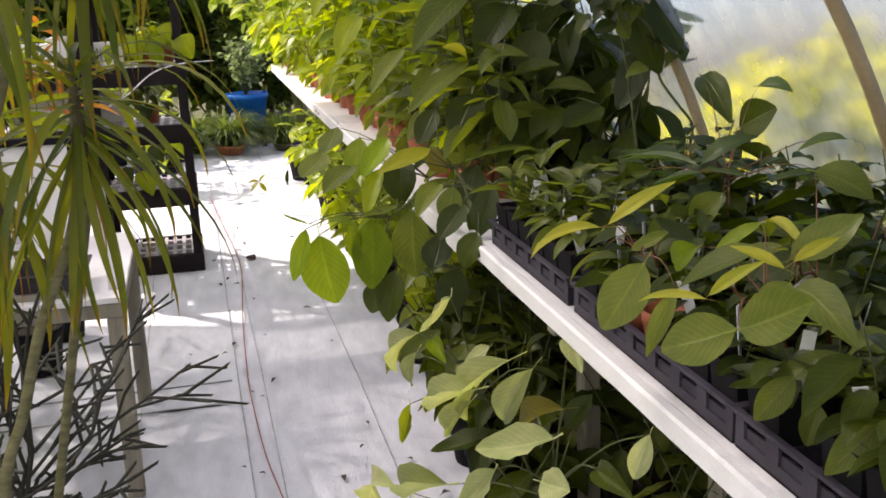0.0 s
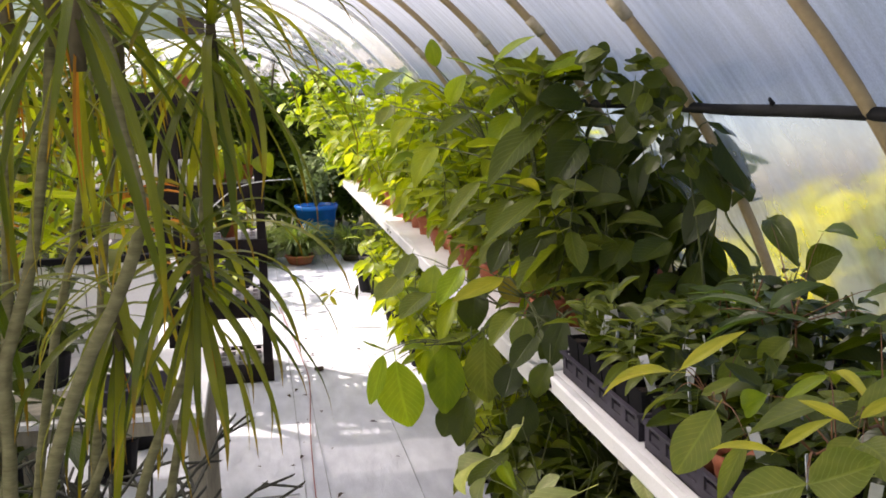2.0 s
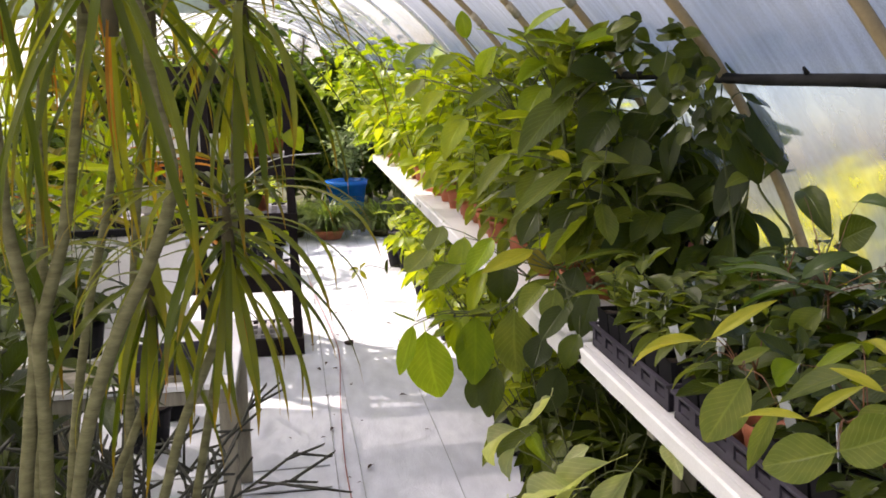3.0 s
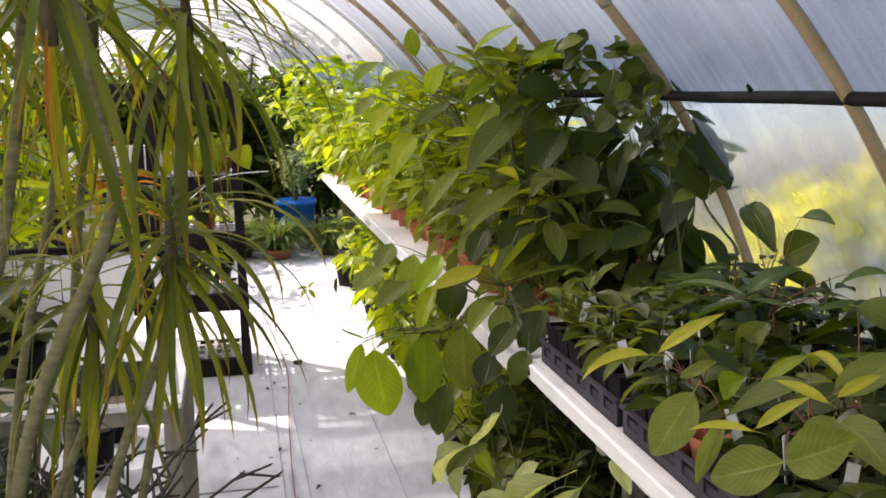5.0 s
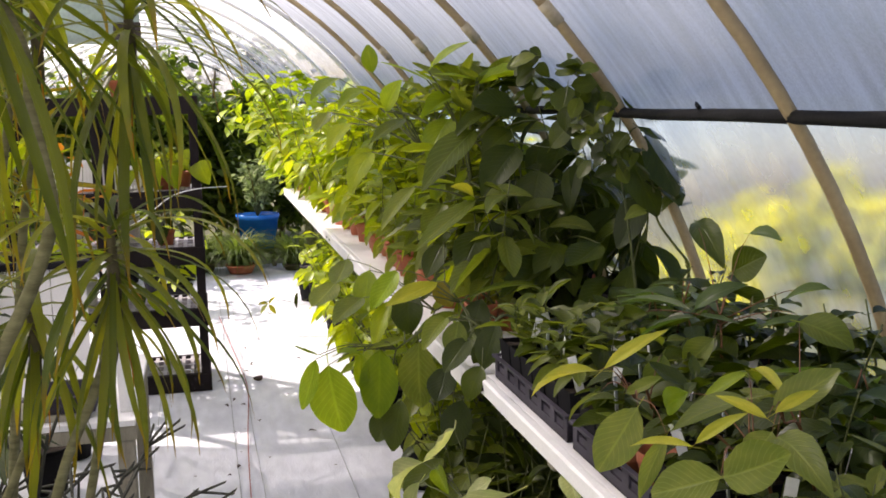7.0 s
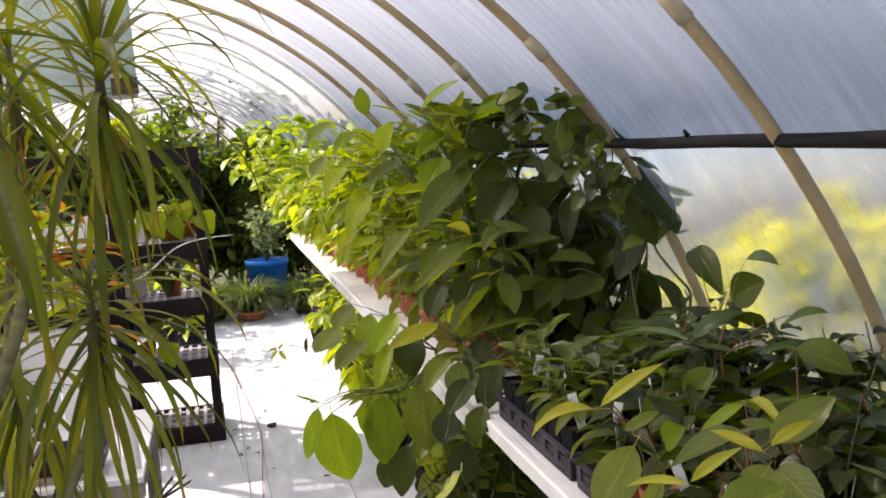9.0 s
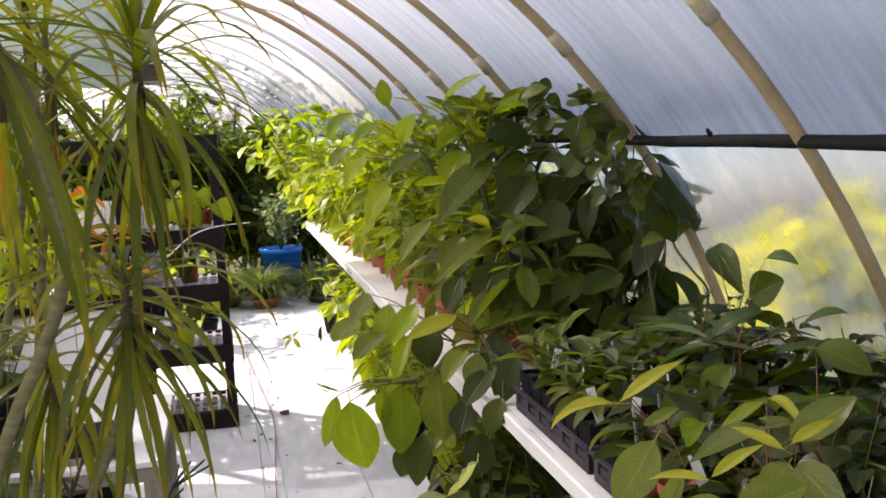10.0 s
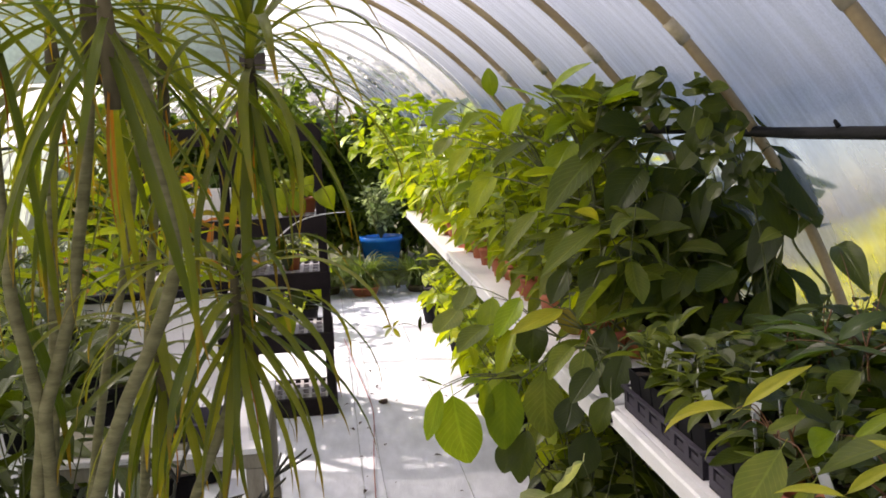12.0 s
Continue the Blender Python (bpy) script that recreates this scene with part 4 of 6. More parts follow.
def far_bench_plants():
    rnd = random.Random(11)
    g = "terracotta-potted plants on the bench"
    text = "young green plant in a terracotta plastic pot"
    protos = []
    for i in range(7):
        tone = (2, 0, 2, 4, 2, 0, 1)[i]
        protos.append(potted(rnd, ("oval", "oval", "lance", "oval", "wide", "lance", "oval")[i], tone, rnd.uniform(0.34, 0.46), 16, rnd.uniform(0.125, 0.16), (0.5, 0.45, 0.34, 0.5, 0.6, 0.36, 0.5)[i], 0.046, 0.078, g, text, (-45, 30), low=0.12, lean=0.2, face=0.35))
    far = [potted(rnd, ("oval", "lance", "oval")[i], (2, 2, 2)[i], rnd.uniform(0.38, 0.48), 18, 0.15, (0.5, 0.36, 0.5)[i], 0.046, 0.078, g, text, (-45, 30), low=0.12, lean=0.2, face=0.35, joined=True) for i in range(3)]
    protos += far
    spots = []
    y = 2.75
    while y < 7.45:
        for c in range(5):
            x = 0.800 + 0.110 * c + rnd.uniform(-0.022, 0.016)
            if c == 0 and rnd.random() < 0.22 or c > 1 and y < 3.0:
                continue
            spots.append((x, y + rnd.uniform(-0.012, 0.012), c))
        y += 0.118 if y < 5 else 0.135
    used = set()
    for x, y, c in spots:
        # Only lime plants far along: the stronger sun there is put into leaf tone.
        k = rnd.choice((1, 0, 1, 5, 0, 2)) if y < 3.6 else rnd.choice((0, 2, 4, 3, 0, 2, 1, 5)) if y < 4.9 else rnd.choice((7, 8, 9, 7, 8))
        s = (0.72, 0.88, 1.0, 1.1, 1.1)[c] * (0.65 if y < 3.1 else 1.0) * rnd.uniform(0.85, 1.15) * (1.0 if y < 4.6 else min(1.3, 1.0 + (y - 4.6) * 0.2))
        m = pose(x, y, BENCH_Z + 0.001, 0, 0, rnd.uniform(0, 360))
        if k not in used:
            used.add(k)
            protos[k].matrix_basis = m
            continue
        ob = copy_thing(protos[k], m)
        ob.scale = (1, 1, 1)
        for ch in ob.children:
            if ch.name.startswith(("leaf", "stem", "foliage")):
                z = 0.062
                ch.matrix_basis = Matrix.Translation((0, 0, z)) @ Matrix.Scale(s, 4) @ Matrix.Translation((0, 0, -z)) @ ch.matrix_basis
    for k in set(range(10)) - used:
        protos[k].matrix_basis = pose(0.8, 2.5 + 0.1 * k, BENCH_Z + 0.001)


far_bench_plants()


# taller plants at the back of the far bench
def tall_row():
    rnd = random.Random(23)
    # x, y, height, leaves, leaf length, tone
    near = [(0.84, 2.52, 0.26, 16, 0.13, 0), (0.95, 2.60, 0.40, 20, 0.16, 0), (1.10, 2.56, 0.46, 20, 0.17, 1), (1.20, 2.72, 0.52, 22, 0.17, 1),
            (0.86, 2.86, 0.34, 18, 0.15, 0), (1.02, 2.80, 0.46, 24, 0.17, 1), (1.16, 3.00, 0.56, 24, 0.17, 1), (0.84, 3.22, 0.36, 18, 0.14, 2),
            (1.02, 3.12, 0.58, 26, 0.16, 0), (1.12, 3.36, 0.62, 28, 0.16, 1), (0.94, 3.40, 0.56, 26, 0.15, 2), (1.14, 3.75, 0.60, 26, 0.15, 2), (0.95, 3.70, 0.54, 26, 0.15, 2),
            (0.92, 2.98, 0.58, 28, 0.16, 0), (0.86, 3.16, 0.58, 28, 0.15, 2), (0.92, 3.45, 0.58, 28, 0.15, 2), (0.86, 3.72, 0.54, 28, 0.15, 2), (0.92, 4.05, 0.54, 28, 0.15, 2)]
    for x, y, h, n, size, tone in near:
        p = potted(rnd, rnd.choice(("oval", "oval", "wide")), tone, h, int(n * 1.4), size, rnd.uniform(0.42, 0.56), 0.06, 0.1, "", "tall broad-leaved plant in a black pot on the bench", (-75, 30), 3, M_BLACK, low=0.05, lean=0.32, face=0.3, whorl=6 if h > 0.5 else 0)
        p.matrix_basis = pose(min(x + 0.06, 1.2), y + (0.28 if x < 1.0 else 0.10), BENCH_Z + 0.001)
    for x, y in ((1.0, 3.9), (1.15, 4.2), (1.2, 4.7), (1.1, 5.2), (1.2, 5.8), (1.1, 6.4), (1.15, 7.0)):
        p = potted(rnd, "lance", rnd.choice((2, 2, 0)), rnd.uniform(0.46, 0.54) + max(0.0, y - 4.2) * 0.03, 34, 0.15, 0.4, 0.06, 0.1, "", "tall leafy plant in a black pot on the bench", (-45, 25), 3, M_BLACK, low=0.1, lean=0.25, joined=y > 4.5, whorl=6)
        p.matrix_basis = pose(x, y, BENCH_Z + 0.001, 0, 0, rnd.uniform(0, 360))

    # a shrub that leans out over the aisle at the end of the bench
    for base, ends in (((0.88, 7.95, 0.012), ((0.38, 7.9, 1.42), (0.46, 7.85, 1.50), (0.55, 7.8, 1.58), (0.68, 7.9, 1.45), (0.74, 7.7, 1.60), (0.80, 7.9, 1.50), (0.86, 7.7, 1.36))),
                       ((0.95, 8.35, 0.012), ((0.60, 8.3, 1.62), (0.75, 8.4, 1.50), (0.90, 8.3, 1.66), (0.45, 8.4, 1.35), (1.05, 8.3, 1.50)))):
        o = Vector(base)
        p = thing("leaning_shrub", pose(*base), "sunlit lime-green shrub in a black pot at the bench end", "shrub")
        part("pot", round_pot(0.13, 0.2), M_BLACK, p)
        part("soil", soil_disc(0.11, 0.184, rnd), M_SOIL, p)
        lines, store = [], ([], [], [])
        for e in ends:
            end = Vector(e) - o
            line = smooth_line([Vector((0, 0, 0.18)), Vector((end.x * 0.25, end.y * 0.3, end.z * 0.62)), end], 7)
            lines.append(line)
            for _ in range(38):
                at = line[rnd.randrange(8, len(line))] + Vector((rnd.gauss(0, 0.05), rnd.gauss(0, 0.06), rnd.gauss(0, 0.05)))
                d = Vector((rnd.uniform(-1, 1), rnd.uniform(-1, 0.6), rnd.uniform(-0.7, 0.4))).normalized()
                size = rnd.uniform(0.08, 0.15)
                gather(store, SMALL["oval"], leaf_pose(at, at + d * size, size * 0.6, (rnd.uniform(-0.7, 0.3), rnd.uniform(-0.6, 0.6), 1)))
        part("stem", stems_mesh(lines, [], 0.006), M_STEM, p)
        tagged(foliage("foliage", store, M_LEAF[9], p), kind="stuff")
    for x, y in ((0.78, 5.3), (0.78, 5.9), (0.78, 6.4), (0.78, 6.9), (0.78, 7.35)):
        p = potted(rnd, "oval", 2, rnd.uniform(0.5, 0.6), 38, 0.15, 0.5, 0.06, 0.1, "", "lime-green plant leaning out over the aisle", (-45, 30), 3, M_TERRA, low=0.3, lean=0.6, joined=True)
        p.matrix_basis = pose(x, y, BENCH_Z + 0.001, 0, 0, rnd.uniform(0, 360))


tall_row()


# ---- trays of seedlings on the near bench ----
def tray(y0, x0, nx, ny, cell):
    """A carrying tray: rim with notches, cross ribs and feet between the pots."""
    W, L, H = nx * cell + 0.012, ny * cell + 0.012, 0.052
    t = thing("plant_tray", pose(x0, y0, BENCH_Z - 0.003), "dark grey slotted plastic tray holding square pots", "tray", "trays on the bench")
    bm = bmesh.new()
    box(bm, (0, 0, 0), (W, L, 0.003))
    for i in range(ny):                       # notched side walls: a post at each cell corner, a low sill between
        for x in (0, W - 0.004):
            box(bm, (x, 0.006 + i * cell + 0.014, 0), (x + 0.004, 0.006 + (i + 1) * cell - 0.014, 0.018))
    for i in range(ny + 1):
        for x in (0, W - 0.004):
            box(bm, (x, 0.006 + i * cell - 0.014 if i else 0, 0), (x + 0.004, 0.006 + i * cell + 0.014 if i < ny else L, H - 0.006))
    for i in range(nx + 1):
        box(bm, (0.006 + i * cell - 0.002, 0.004, 0.003), (0.006 + i * cell + 0.002, L - 0.004, H * 0.6))
    for i in range(ny + 1):
        box(bm, (0.004, 0.006 + i * cell - 0.002, 0.003), (W - 0.004, 0.006 + i * cell + 0.002, H * 0.6))
    part("tray_body", bm, M_TRAY, t, smooth=False)
    bm = bmesh.new()
    for lo, hi in (((-0.006, -0.006, H - 0.006), (W + 0.006, 0.004, H)), ((-0.006, L - 0.004, H - 0.006), (W + 0.006, L + 0.006, H)),
                   ((-0.006, 0.0045, H - 0.006), (0.004, L - 0.0045, H)), ((W - 0.004, 0.0045, H - 0.006), (W + 0.006, L - 0.0045, H))):
        box(bm, lo, hi, 0.0012)
    part("tray_rim", bm, M_TRAY, t, smooth=False)
    return t


def seedling(rnd, kind, tone, height, count, length, ratio, pot, tag):
    p = thing("seedling_pot", pose(0, 0, 0), "seedling in a black square pot" + (" with a white name tag" if tag else ""), "potted plant", "seedlings in the trays")
    part("pot", square_pot(pot, 0.085), M_BLACK, p, smooth=False)
    bm = bmesh.new()
    bmesh.ops.create_grid(bm, x_segments=4, y_segments=4, size=pot * 0.43)
    for v in bm.verts:
        v.co.z = 0.076 + rnd.uniform(-0.003, 0.003)
    part("soil", bm, M_SOIL, p)
    rows, lines = spray(rnd, height, count, length, ratio, kind, (-25, 40), 0.3, 0.15, 0.012, 1)
    up = Vector((0, 0, 0.074))
    rows = [(a + up, s + up, t + up, w, n) for a, s, t, w, n in rows]
    part("stem", stems_mesh([[q + up for q in line] for line in lines], rows, 0.0022), M_STEM_RED if tone == 5 else M_STEM, p)
    for a, s, t, w, n in rows:
        leaf(p, s, t, w, n, kind, tone, rnd)
    if tag:
        x, y = rnd.uniform(-0.02, 0.02), rnd.uniform(-0.02, 0.02)
        bm = box_bm((x - 0.008, y - 0.0008, 0.07), (x + 0.008, y + 0.0008, 0.15), 0.0006)
        bmesh.ops.rotate(bm, verts=bm.verts, cent=(x, y, 0.07), matrix=Matrix.Rotation(rnd.uniform(-0.35, 0.35), 3, "Y") @ Matrix.Rotation(rnd.uniform(-0.8, 0.8), 3, "Z"))
        part("name_tag", bm, M_TAG, p, "blank white plastic tag", smooth=False)
    return p


def near_bench_trays():
    rnd = random.Random(37)
    cell = 0.078
    protos = []
    for i in range(8):
        tone = (1, 0, 5, 1, 5, 1, 0, 1)[i]
        kind = ("oval", "oval", "lance", "oval", "lance", "oval", "lance", "oval")[i]
        protos.append(seedling(rnd, kind, tone, rnd.uniform(0.12, 0.18) if tone == 5 else rnd.uniform(0.08, 0.15), 12, rnd.uniform(0.085, 0.11) if tone == 5 else rnd.uniform(0.075, 0.10), 0.34 if kind == "lance" else 0.5, cell * 0.96, i % 2 == 1))
    used = set()
    for y0 in (0.665, 1.23, 1.82):
        for x0 in (0.716, 0.978):
            nx, ny = 3, 7 if y0 < 1.7 else 6
            tray(y0, x0, nx, ny, cell)
            for i in range(nx):
                for j in range(ny):
                    if rnd.random() < 0.08:
                        continue
                    x, y = x0 + 0.006 + (i + 0.5) * cell, y0 + 0.006 + (j + 0.5) * cell
                    if x < 0.80 and 1.47 < y < 1.66:
                        continue
                    front = x0 < 0.9 and i == 0
                    k = rnd.choice((0, 1, 3, 5, 6)) if x0 < 0.9 else rnd.choice((2, 4, 0, 5, 2, 7))
                    m = pose(x, y, BENCH_Z + 0.001, 0, 0, rnd.choice((0, 90, 180, 270)))
                    if k not in used:
                        used.add(k)
                        protos[k].matrix_basis = m
                        continue
                    ob = copy_thing(protos[k], m)
                    s = rnd.uniform(0.75, 1.2) * (0.75 if front else 1.0) * (1.0 if x0 < 0.9 else 1.15)
                    turn = Matrix.Rotation(rnd.uniform(-0.7, 0.7), 4, "Z")
                    for ch in ob.children:
                        if ch.name.startswith(("leaf", "stem", "foliage")):
                            ch.matrix_basis = Matrix.Translation((0, 0, 0.074)) @ turn @ Matrix.Scale(s, 4) @ Matrix.Translation((0, 0, -0.074)) @ ch.matrix_basis
    # small terracotta pots set down in front of the trays
    for x, y in ((0.760, 1.60), (0.760, 1.515)):
        p = potted(rnd, "oval", 0, 0.07, 4, 0.06, 0.5, 0.036, 0.075, "", "small green plant in a terracotta plastic pot")
        p.matrix_basis = pose(x, y, BENCH_Z + 0.004, 0, 0, 40)


near_bench_trays()


# ---- plants under the benches ----
def under_bench():
    rnd = random.Random(51)
    g = "plants under the bench"
    protos = [potted(rnd, ("oval", "wide", "oval", "lance", "oval", "lance")[i], (0, 2, 1, 2, 2, 2)[i], (0.46, 0.5, 0.5, 0.48, 0.5, 0.48)[i], 32, (0.15, 0.14, 0.16, 0.15, 0.15, 0.15)[i], (0.48, 0.6, 0.5, 0.36, 0.5, 0.38)[i], 0.10, 0.17, g, "leafy plant in a black nursery pot under the bench", (-50, 30), 4, M_BLACK, lean=0.55, low=0.08, joined=i > 3) for i in (0, 1, 2, 3, 4, 5)]
    used = set()
    for y in np.arange(1.35, 7.8, 0.29):
        for x in (0.88, 1.12):
            if y < 2.3 and rnd.random() < 0.45:
                continue
            # Near plants mostly take the dark leaf tone: under-bench shade put into colour.
            k = rnd.choice((2, 2, 2, 0)) if y < 3.2 else rnd.choice((2, 0, 1, 3)) if y < 4.0 else rnd.choice((4, 5, 4))
            m = pose(x + (0.07 if y > 4.2 and x < 1 else 0.0) + rnd.uniform(-0.04, 0.04), float(y) + rnd.uniform(-0.05, 0.05), 0.012, 0, 0, rnd.uniform(0, 360))
            if k not in used:
                used.add(k)
                protos[k].matrix_basis = m
            else:
                copy_thing(protos[k], m)
    for k in set(range(6)) - used:
        protos[k].matrix_basis = pose(1.05, 5.1 + 0.3 * k, 0.012)


under_bench()


# ---- dracaena clump ----
def strap_data(e0, droop, width=0.040, rows=10):
    """A strap leaf of unit length that rises at e0 degrees and bends down by droop degrees along its length."""
    verts, faces, uv = [], [], []
    p, a = Vector((0, 0, 0)), radians(e0)
    for i in range(rows + 1):
        s = i / rows
        w = width * (0.62 + 0.8 * s if s < 0.35 else 0.9 * (1 - ((s - 0.35) / 0.65) ** 2.6)) + 0.0012
        nz = Vector((0, -math.sin(a), math.cos(a)))
        for u in (-1, 0, 1):
            q = p + Vector((u * w * 0.5, 0, 0)) + nz * (abs(u) * w * 0.18)
            verts.append(tuple(q))
            uv.append((u, s))
        p = p + Vector((0, math.cos(a), math.sin(a))) / rows
        a -= radians(droop) / rows * (0.5 + s * 1.1)
    for i in range(rows):
        for k in range(2):
            b = i * 3 + k
            faces.append((b, b + 1, b + 4, b + 3))
    return verts, faces, uv


STRAPS = []
for e0, droop in ((70, 60), (48, 95), (25, 105), (-5, 90), (-40, 55), (-62, 30)):
    me = mesh_from("strap_leaf", *strap_data(e0, droop))
    me.materials.append(M_STRAP)
    STRAPS.append(me)
STRAP_DRY = mesh_from("strap_leaf", *strap_data(-50, 40))
STRAP_DRY.materials.append(M_STRAP_DRY)


def dracaena_stem(name, line, radius, crowns, base, label):
    """Ringed cane with crowns of strap leaves. crowns: place, leaves, length, steepest and flattest variant, breadth."""
    rnd = random.Random(int(line[-1][0] * 1000) + len(line))
    d = thing(name, pose(*base), label, "dracaena", "dracaena canes")
    o = Vector(base)
    pts = smooth_line([Vector(p) - o for p in line], 20)
    bm = bmesh.new()
    n = len(pts)
    tube(bm, pts, [radius * (0.86 - 0.34 * i / n) * (1.0 + (0.012 if i % 2 else -0.01)) for i in range(n)], 10)
    part("cane", bm, M_BARK, d, "pale grey ringed cane")
    for place, count, length, lo, hi, broad in crowns:
        c = Vector(place) - o
        bm = bmesh.new()
        tube(bm, [c - Vector((0, 0, 0.10)), c - Vector((0, 0, 0.02)), c + Vector((0, 0, 0.05))], [radius * 0.75, radius * 0.95, radius * 0.4], 8)
        part("shoot", bm, M_BARK_DARK, d)
        for i in range(count):
            f = i / count
            k = min(int(lo + (hi - lo + 0.99) * f), 5)
            ob = new("strap_leaf", STRAPS[k])
            ob.parent = d
            az = i * 137.5 + rnd.uniform(-15, 15)
            at = c + Vector((0, 0, 0.05 - 0.09 * f))
            s = length * rnd.uniform(0.75, 1.1)
            ob.matrix_basis = Matrix.Translation(at) @ pose(0, 0, 0, rnd.uniform(-10, 10), rnd.uniform(-12, 12), az) @ Matrix.Diagonal((s * broad * rnd.uniform(0.75, 1.15), s, s, 1))
        for i in range(2):
            ob = new("dry_leaf", STRAP_DRY)
            ob.parent = d
            s = length * rnd.uniform(0.3, 0.5)
            ob.matrix_basis = Matrix.Translation(c - Vector((0, 0, 0.06))) @ pose(0, 0, 0, -20, 0, rnd.uniform(0, 360)) @ Matrix.Diagonal((s * 0.6, s, s, 1))
    return d


DPOT = (-0.30, 1.62, 0.012)
pot = thing("plant_tub", pose(*DPOT), "black plastic tub of dracaena canes standing on the cloth", "plant pot")
part("tub", round_pot(0.21, 0.34, 0.02), M_BLACK, pot)
part("soil", soil_disc(0.18, 0.322, random.Random(1)), M_SOIL, pot)
G = 0.33
cane = "dracaena cane with drooping strap leaves"
dracaena_stem("dracaena", [(-0.27, 1.58, G), (-0.26, 1.47, 0.80), (-0.224, 1.42, 1.011), (-0.187, 1.38, 1.127), (-0.147, 1.34, 1.217), (-0.106, 1.30, 1.291), (-0.077, 1.28, 1.356), (-0.068, 1.28, 1.40), (-0.075, 1.29, 1.451), (-0.087, 1.31, 1.501), (-0.090, 1.33, 1.558), (-0.105, 1.32, 1.61), (-0.122, 1.30, 1.64)], 0.0112,
              [((-0.125, 1.30, 1.655), 30, 0.38, 1, 5, 0.88)], DPOT, cane)
dracaena_stem("dracaena", [(-0.24, 1.60, G), (-0.175, 1.48, 0.80), (-0.129, 1.46, 0.945), (-0.094, 1.44, 1.055), (-0.058, 1.42, 1.135), (-0.036, 1.40, 1.192), (-0.020, 1.40, 1.264), (-0.015, 1.40, 1.30)], 0.0095,
              [((-0.018, 1.40, 1.312), 44, 0.27, 2, 5, 1.35)], DPOT, cane)
dracaena_stem("dracaena", [(-0.31, 1.62, G), (-0.30, 1.52, 0.80), (-0.289, 1.50, 0.943), (-0.277, 1.48, 1.079), (-0.271, 1.46, 1.177), (-0.255, 1.46, 1.229), (-0.229, 1.46, 1.309), (-0.207, 1.46, 1.417), (-0.193, 1.47, 1.502), (-0.186, 1.48, 1.579), (-0.180, 1.48, 1.65)], 0.0125,
              [((-0.178, 1.48, 1.69), 24, 0.38, 0, 5, 0.9)], DPOT, cane)
dracaena_stem("dracaena", [(-0.34, 1.64, G), (-0.33, 1.54, 0.85), (-0.30, 1.49, 1.05), (-0.279, 1.47, 1.16), (-0.282, 1.45, 1.248), (-0.289, 1.43, 1.331), (-0.287, 1.42, 1.41), (-0.288, 1.42, 1.506), (-0.281, 1.42, 1.64)], 0.0125,
              [((-0.28, 1.42, 1.70), 22, 0.40, 0, 5, 0.9)], DPOT, cane)
dracaena_stem("dracaena", [(-0.22, 1.70, G), (-0.12, 1.66, 0.8), (-0.051, 1.60, 1.11), (-0.027, 1.58, 1.214), (-0.017, 1.55, 1.316), (-0.005, 1.50, 1.443), (0.006, 1.48, 1.532), (0.012, 1.48, 1.58)], 0.0085,
              [((0.014, 1.48, 1.604), 52, 0.29, 0, 5, 1.2)], DPOT, cane)
dracaena_stem("dracaena", [(-0.30, 1.72, G), (-0.25, 1.64, 0.75), (-0.229, 1.62, 0.887), (-0.189, 1.62, 0.979), (-0.161, 1.62, 1.051), (-0.151, 1.60, 1.128), (-0.142, 1.57, 1.19)], 0.0095,
              [((-0.140, 1.56, 1.222), 30, 0.26, 2, 5, 1.6)], DPOT, cane)
dracaena_stem("dracaena", [(-0.36, 1.76, G), (-0.34, 1.88, 0.8), (-0.291, 1.90, 1.106), (-0.244, 1.90, 1.289), (-0.204, 1.90, 1.495), (-0.183, 1.90, 1.65)], 0.0105,
              [((-0.18, 1.90, 1.70), 24, 0.42, 0, 5, 1.1)], DPOT, cane)
dracaena_stem("dracaena", [(-0.28, 1.76, G), (-0.22, 1.76, 0.9), (-0.185, 1.75, 1.216), (-0.170, 1.75, 1.34), (-0.149, 1.75, 1.47), (-0.135, 1.75, 1.60)], 0.010,
              [((-0.133, 1.75, 1.64), 28, 0.34, 0, 5, 0.85)], DPOT, cane)
dracaena_stem("dracaena", [(-0.40, 1.70, G), (-0.36, 1.72, 0.8), (-0.313, 1.70, 1.224), (-0.301, 1.70, 1.394), (-0.286, 1.70, 1.525), (-0.28, 1.70, 1.62)], 0.0115,
              [((-0.278, 1.70, 1.66), 28, 0.38, 0, 5, 0.85)], DPOT, cane)
dracaena_stem("dracaena", [(-0.44, 1.62, G), (-0.48, 1.66, 0.8), (-0.44, 1.64, 1.15), (-0.42, 1.62, 1.40)], 0.012,
              [((-0.42, 1.62, 1.46), 26, 0.40, 1, 5, 1.4)], DPOT, cane)


